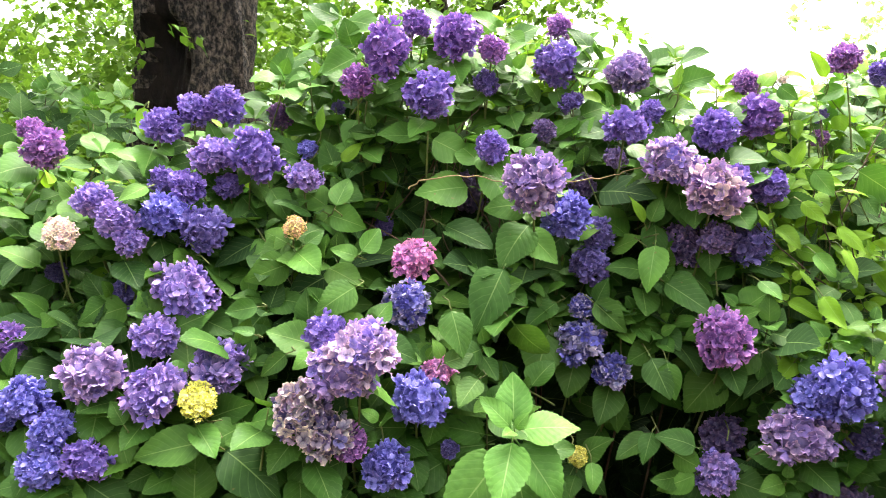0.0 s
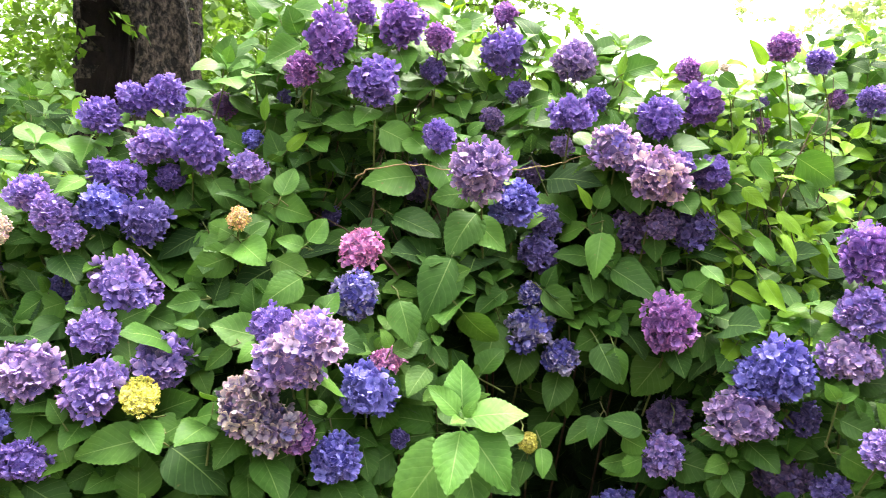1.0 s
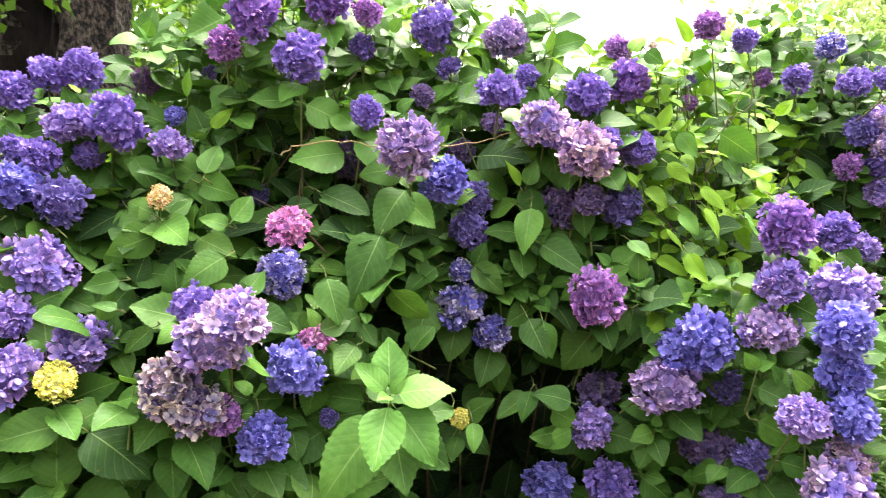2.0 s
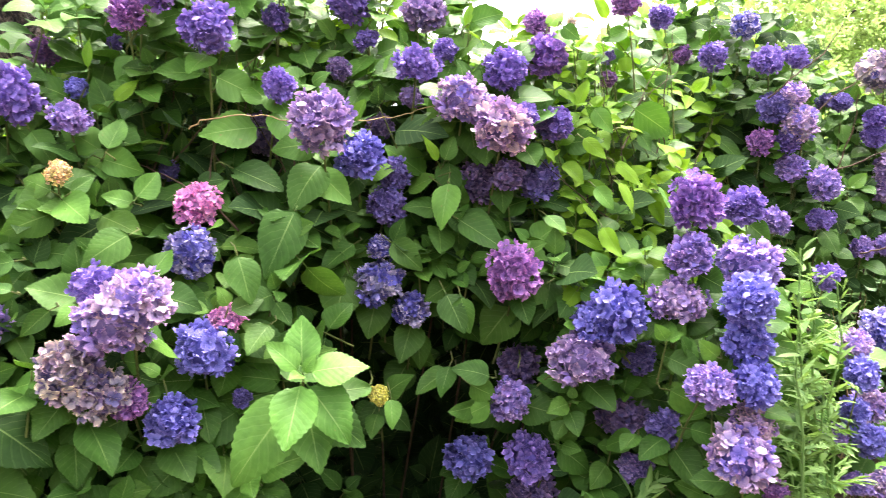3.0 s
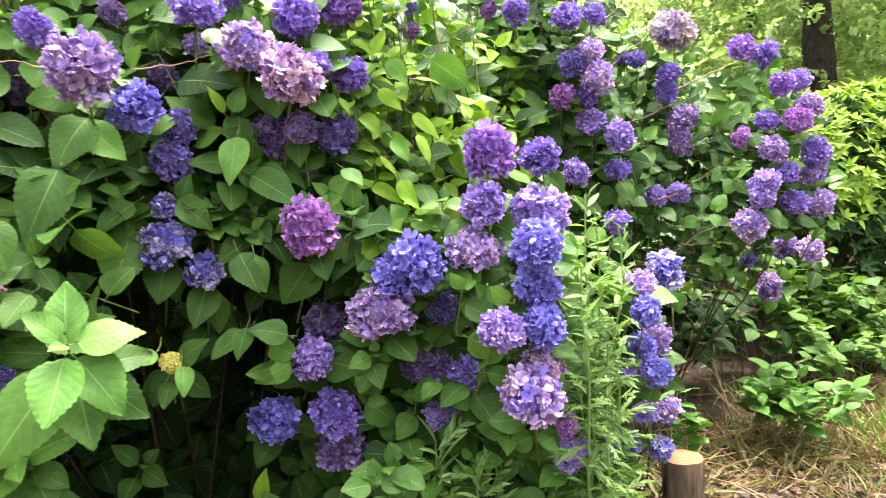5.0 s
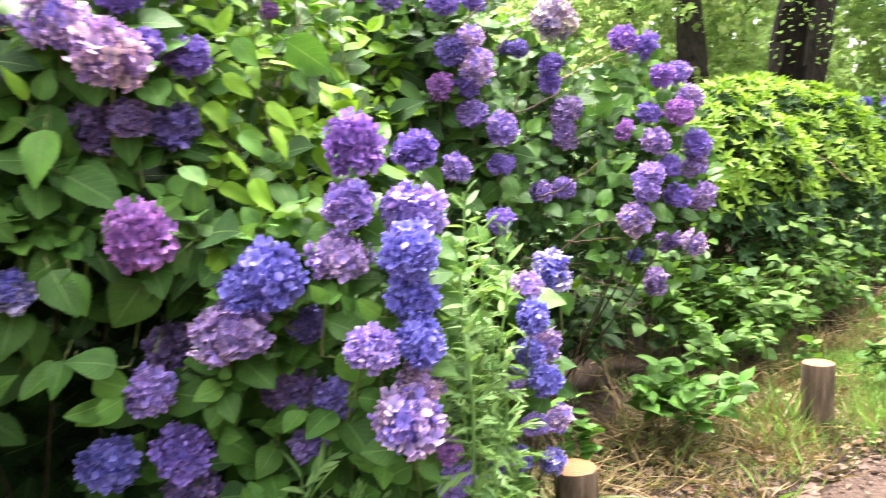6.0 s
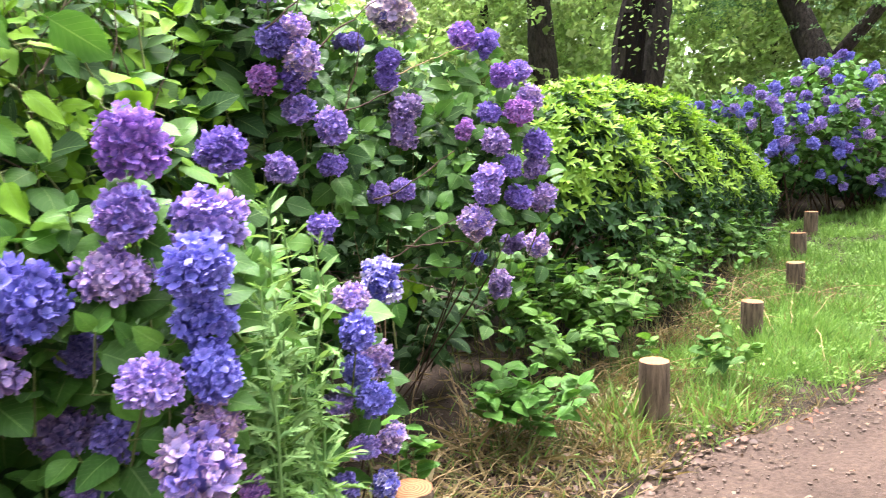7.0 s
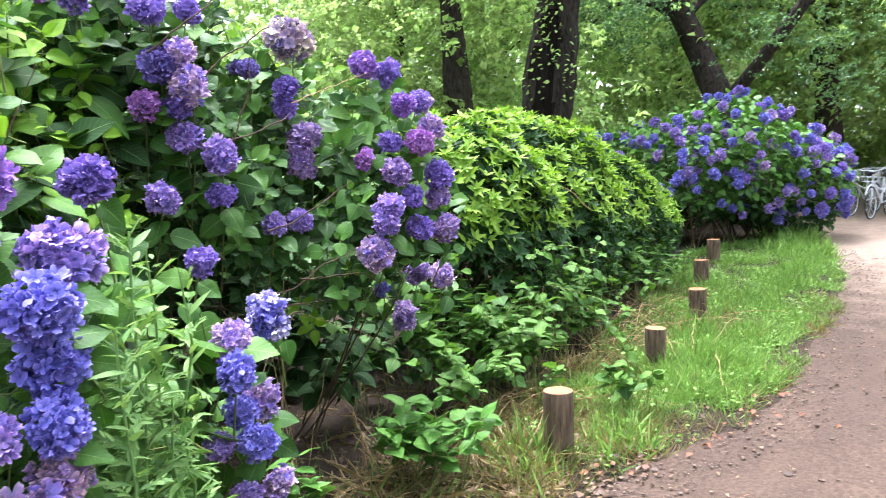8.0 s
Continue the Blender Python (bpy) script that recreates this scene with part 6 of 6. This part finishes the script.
def feathery_weed(x, y, heights, spread, leaf_size, seed, label):
    ob = thing("feathery_weed", (x, y, 0), label, "weed")
    rng = np.random.RandomState(seed)
    cut = []
    for shape in CUT_LEAVES:
        one = Batch()
        one.add(shape, np.eye(4))
        cut.append(one.mesh("weed_leaf", [LEAF_WEED]))
    slim = Batch()
    slim.add(LANCE, np.eye(4) * np.array((0.8, 1, 1, 1)))
    tip_me = slim.mesh("weed_tip", [LEAF_WEED])
    for h in heights:
        foot = np.array((x, y, 0)) + rng.normal(size=3) * np.array((0.05, 0.05, 0))
        top = foot + np.array((rng.normal() * spread, rng.normal() * spread * 0.7, h))
        t = np.linspace(0, 1, 8)[:, None]
        pts = foot + (top - foot) * t + rng.normal(size=(8, 3)) * 0.012
        b = Batch()
        b.tube(pts, np.linspace(0.006, 0.0025, 8), 6)
        under("stem", b.mesh("stem", [LEAF_WEED]), ob)
        n = int(h * 56)
        for k in range(n):
            s = 0.16 + 0.84 * k / n
            p = foot + (top - foot) * s
            a = k * 2.4 + rng.uniform(-0.3, 0.3)
            steep = 0.25 + 0.9 * s
            way = unit(np.array((math.cos(a), math.sin(a), steep * rng.uniform(0.1, 1.2) - 0.15)) + rng.normal(size=3) * 0.35)
            fine = s > 0.72
            under("leaf", tip_me if fine and k % 2 else cut[rng.randint(len(cut))], ob, basis(p, way, unit(np.array((0, 0, 1)) + rng.normal(size=3) * 0.35), leaf_size * (1.3 - 0.75 * s) * rng.uniform(0.6, 1.25), rng.uniform(0.8, 1.2)))
    return ob


feathery_weed(1.76, 2.17, (1.36, 1.3, 1.25, 1.18, 1.12, 1.05, 0.95, 0.85, 0.7), 0.06, 0.12, 61, "tall pale green weed with finely cut leaves")
feathery_weed(1.47, 2.22, (0.66, 0.6, 0.52), 0.08, 0.2, 63, "low weed with broad cut leaves under the flowers")


def leafy_clump(name, at, reach, height, stems, size, material, label, seed, droop=0.25, flat=0.3, category="plant"):
    """A low plant: arching stems with pairs of leaves, each leaf a part."""
    ob = thing(name, (at[0], at[1], 0), label, category)
    rng = np.random.RandomState(seed)
    meshes = []
    for k in (0, 1, 2, 4):
        b = Batch()
        b.add(LEAVES[k], np.eye(4))
        meshes.append(b.mesh(name + "_leaf", [material]))
    wood = Batch()
    for s in range(stems):
        a = rng.uniform(0, 2 * math.pi)
        foot = np.array((at[0], at[1], 0)) + rng.normal(size=3) * np.array((reach[0], reach[1], 0)) * 0.35
        tip = foot + np.array((math.cos(a) * reach[0], math.sin(a) * reach[1], 0)) * rng.uniform(0.2, 0.75)
        tip[2] = height * rng.uniform(0.5, 1.05)
        t = np.linspace(0, 1, 6)[:, None]
        pts = foot + (tip - foot) * t + np.array((0, 0, 0.12 * height)) * np.sin(t * math.pi)
        wood.tube(pts, np.linspace(0.004, 0.0018, 6), 4)
        way = unit(pts[-1] - pts[-2])
        n = 4 + rng.randint(3)
        for k in range(n):
            p = pts[-1] + (pts[2] - pts[-1]) * (k / n)
            side = unit(np.cross(way, (0, 0, 1)) + 0.01)
            for g in (-1, 1):
                out = unit(side * g + way * rng.uniform(-0.1, 0.7) + rng.normal(size=3) * 0.35 + np.array((0, 0, 0.25 - droop)))
                q = basis(p + out * size * 0.12, out, unit(np.array((0, 0, 1)) + rng.normal(size=3) * flat), size * rng.uniform(0.65, 1.15), rng.uniform(0.9, 1.1))
                if q[2, 3] > 0.02:
                    under("leaf", meshes[rng.randint(4)], ob, q)
    under("stem_tangle", wood.mesh("stem_tangle", [STEM]), ob, None, "", "stuff")
    return ob


leafy_clump("hydrangea_sapling", (3.35, 2.93), (0.26, 0.22), 0.36, 16, 0.1, LEAF_YOUNG, "low hydrangea sapling with green leaves on bare soil", 71, 0.15)
leafy_clump("seedling", (4.75, 2.72), (0.14, 0.14), 0.27, 5, 0.085, LEAF_VINE, "small leafy seedling in the grass", 72)
leafy_clump("seedling", (2.46, 2.6), (0.05, 0.05), 0.8, 2, 0.09, LEAF_YOUNG, "thin seedling with bright leaves beside the flowers", 73)
leafy_clump("undergrowth_plant", (4.55, 3.85), (0.75, 0.55), 0.62, 26, 0.11, LEAF_VINE, "leafy green undergrowth behind the log post", 74, 0.2)
leafy_clump("undergrowth_plant", (4.4, 4.05), (0.42, 0.45), 0.85, 20, 0.11, LEAF_VINE, "leafy green undergrowth at the bush's foot", 75, 0.25)
leafy_clump("undergrowth_plant", (5.15, 4.05), (0.65, 0.4), 0.6, 22, 0.09, LEAF_VINE, "creeping leafy undergrowth before the evergreen shrub", 76)
leafy_clump("undergrowth_plant", (5.9, 4.05), (0.6, 0.4), 0.8, 24, 0.085, LEAF_VINE, "climbing leafy undergrowth before the evergreen shrub", 77)
leafy_clump("undergrowth_plant", (6.8, 4.35), (0.6, 0.4), 0.7, 20, 0.085, LEAF_VINE, "leafy undergrowth before the evergreen shrub", 78)
leafy_clump("undergrowth_plant", (7.8, 4.7), (0.7, 0.4), 0.6, 20, 0.09, LEAF_VINE, "leafy undergrowth before the evergreen shrub", 79)
leafy_clump("undergrowth_plant", (9.2, 5.1), (0.8, 0.4), 0.55, 18, 0.1, LEAF_VINE, "leafy undergrowth along the verge", 80)
leafy_clump("undergrowth_plant", (4.4, 3.4), (0.5, 0.35), 0.42, 18, 0.1, LEAF_VINE, "low leafy undergrowth beside the log post", 85)
leafy_clump("undergrowth_plant", (5.0, 3.6), (0.5, 0.3), 0.5, 18, 0.09, LEAF_VINE, "low leafy undergrowth between posts and shrub", 86)
leafy_clump("undergrowth_plant", (6.3, 3.9), (0.7, 0.3), 0.4, 20, 0.08, LEAF_VINE, "low leafy undergrowth behind the log posts", 87)
leafy_clump("undergrowth_plant", (8.3, 4.45), (0.8, 0.35), 0.45, 20, 0.09, LEAF_VINE, "low leafy undergrowth behind the log posts", 88)
# these plants take the dark leaf to stand for shade under the bushes
leafy_clump("undergrowth_plant", (3.75, 3.95), (0.35, 0.3), 0.6, 9, 0.13, LEAF_SHADED, "drooping leaves under the bush, coloured dark for shade", 81, 0.6)
leafy_clump("undergrowth_plant", (2.6, 4.6), (0.5, 0.3), 0.5, 12, 0.12, LEAF_SHADED, "leaves coloured dark for the bush's shade", 82, 0.5)
leafy_clump("undergrowth_plant", (13.6, 6.9), (1.5, 0.8), 0.8, 40, 0.16, LEAF_SHADED, "dark leaves added as shade under the far flowering bush", 89, 0.4)
leafy_clump("undergrowth_plant", (3.4, 4.9), (0.9, 0.4), 1.0, 30, 0.13, LEAF_SHADED, "leaves coloured dark for the bush's shade", 83, 0.4)
leafy_clump("undergrowth_plant", (2.3, 4.3), (0.5, 0.3), 0.6, 12, 0.12, LEAF_SHADED, "leaves coloured dark for the bush's shade", 84, 0.4)


def dry_stalks(at, count, length, spread, seed, label, mat, lift=0.0, arch=0.3):
    ob = thing("dry_stalks", (at[0], at[1], at[2]), label, "dry stalks")
    rng = np.random.RandomState(seed)
    for k in range(count):
        foot = np.array(at) + rng.normal(size=3) * np.array((spread * 0.3, spread * 0.3, 0))
        a = rng.uniform(0, 2 * math.pi)
        run = length * rng.uniform(0.5, 1.2)
        tip = foot + np.array((math.cos(a) * spread, math.sin(a) * spread, 0)) * rng.uniform(0.4, 1.3) + np.array((0, 0, run * lift))
        t = np.linspace(0, 1, 9)[:, None]
        pts = foot + (tip - foot) * t + np.array((0, 0, run * arch)) * np.sin(t * math.pi) + rng.normal(size=(9, 3)) * 0.0035
        pts[:, 2] = np.maximum(pts[:, 2], 0.012)
        b = Batch()
        b.tube(pts, np.linspace(0.0028, 0.0013, 9) * rng.uniform(0.6, 1.3), 5)
        under("stalk", b.mesh("stalk", [mat]), ob)
    return ob


dry_stalks((3.35, 3.3, 0.0), 9, 0.55, 0.16, 91, "bent tan dry stalks beside the sapling", STRAW, 0.7, 0.1)
dry_stalks((5.25, 3.75, 0.0), 14, 0.7, 0.22, 92, "bundle of tan dead stalks before the shrub", STRAW, 0.75, 0.05)
dry_stalks((4.6, 3.3, 0.02), 16, 0.3, 0.55, 93, "fallen dry stalks on the ground", STRAW, 0.1, 0.25)
dry_stalks((5.9, 3.55, 0.02), 16, 0.35, 0.7, 94, "fallen dry stalks behind the log posts", STRAW, 0.15, 0.3)
dry_stalks((7.2, 3.95, 0.02), 12, 0.4, 0.7, 95, "fallen dry stalks behind the log posts", STRAW, 0.15, 0.3)
dry_stalks((2.75, 2.95, 0.02), 16, 0.25, 0.5, 96, "fallen dry stalks on bare soil", STRAW, 0.05, 0.15)
dry_stalks((2.95, 3.4, 0.0), 4, 1.0, 0.14, 97, "pale bare stems rising into the bush", STRAW, 0.9, 0.05)
dry_stalks((2.7, 3.2, 0.9), 12, 0.5, 0.5, 98, "bare twigs hanging from the bush", WOODY, -0.2, 0.15)
dry_stalks((9.75, 5.4, 0.0), 16, 1.5, 0.3, 99, "tall dry grass stalks at the shrub's end", STRAW, 0.95, 0.05)
dry_stalks((6.4, 4.2, 1.05), 5, 0.4, 0.45, 100, "pale bare twigs over the evergreen shrub", STRAW, 0.2, 0.4)


dry_stalks((5.9, 3.2, 0.06), 10, 0.5, 0.75, 101, "long fallen dry stalks across the grass", STRAW, 0.2, 0.2)
dry_stalks((6.9, 3.5, 0.06), 10, 0.5, 0.8, 102, "long fallen dry stalks across the grass", STRAW, 0.2, 0.2)
dry_stalks((3.3, 3.1, 0.02), 14, 0.3, 0.5, 103, "fallen dry stalks round the sapling", STRAW, 0.1, 0.15)


def vine_spray(start, middle, end):
    """A creeping shoot with pairs of pale leaves."""
    ob = thing("vine", start, "pale green creeping vine before the evergreen shrub", "vine", "vines on the shrub")
    rng = np.random.RandomState(int(start[0] * 1000) % 5000)
    a, m, e = (np.array(p) for p in (start, middle, end))
    t = np.linspace(0, 1, 9)[:, None]
    pts = (1 - t) * (1 - 2 * t) * a + 4 * t * (1 - t) * m + t * (2 * t - 1) * e
    b = Batch()
    b.tube(pts, np.linspace(0.003, 0.0015, 9), 5)
    under("stem", b.mesh("stem", [STEM]), ob)
    one = Batch()
    one.add(LEAVES[0], np.eye(4))
    me = one.mesh("vine_leaf", [LEAF_VINE])
    for k in range(9):
        way = unit(pts[min(8, k + 1)] - pts[max(0, k - 1)])
        side = unit(np.cross(way, (0, 0, 1)))
        for g in (-1, 1):
            if rng.uniform() < 0.25:
                continue
            out = unit(side * g + way * 0.5 + rng.normal(size=3) * 0.4 + np.array((0, 0, -0.1)))
            under("leaf", me, ob, basis(pts[k] + out * 0.01, out, unit(np.array((-0.35, -0.35, 1)) + rng.normal(size=3) * 0.2), 0.08 * rng.uniform(0.6, 1.3)))
    return ob


vine_spray((5.15, 3.69, 0.80), (5.31, 3.54, 0.89), (5.50, 3.34, 0.81))
vine_spray((5.15, 3.53, 0.64), (5.30, 3.36, 0.57), (5.48, 3.16, 0.46))
vine_spray((5.24, 3.28, 0.51), (5.34, 3.15, 0.37), (5.39, 3.07, 0.20))
vine_spray((5.41, 3.57, 0.74), (5.52, 3.45, 0.71), (5.63, 3.32, 0.60))
vine_spray((4.90, 3.65, 0.69), (5.01, 3.52, 0.60), (5.09, 3.42, 0.50))
vine_spray((4.46, 3.50, 0.55), (4.55, 3.40, 0.47), (4.62, 3.30, 0.31))
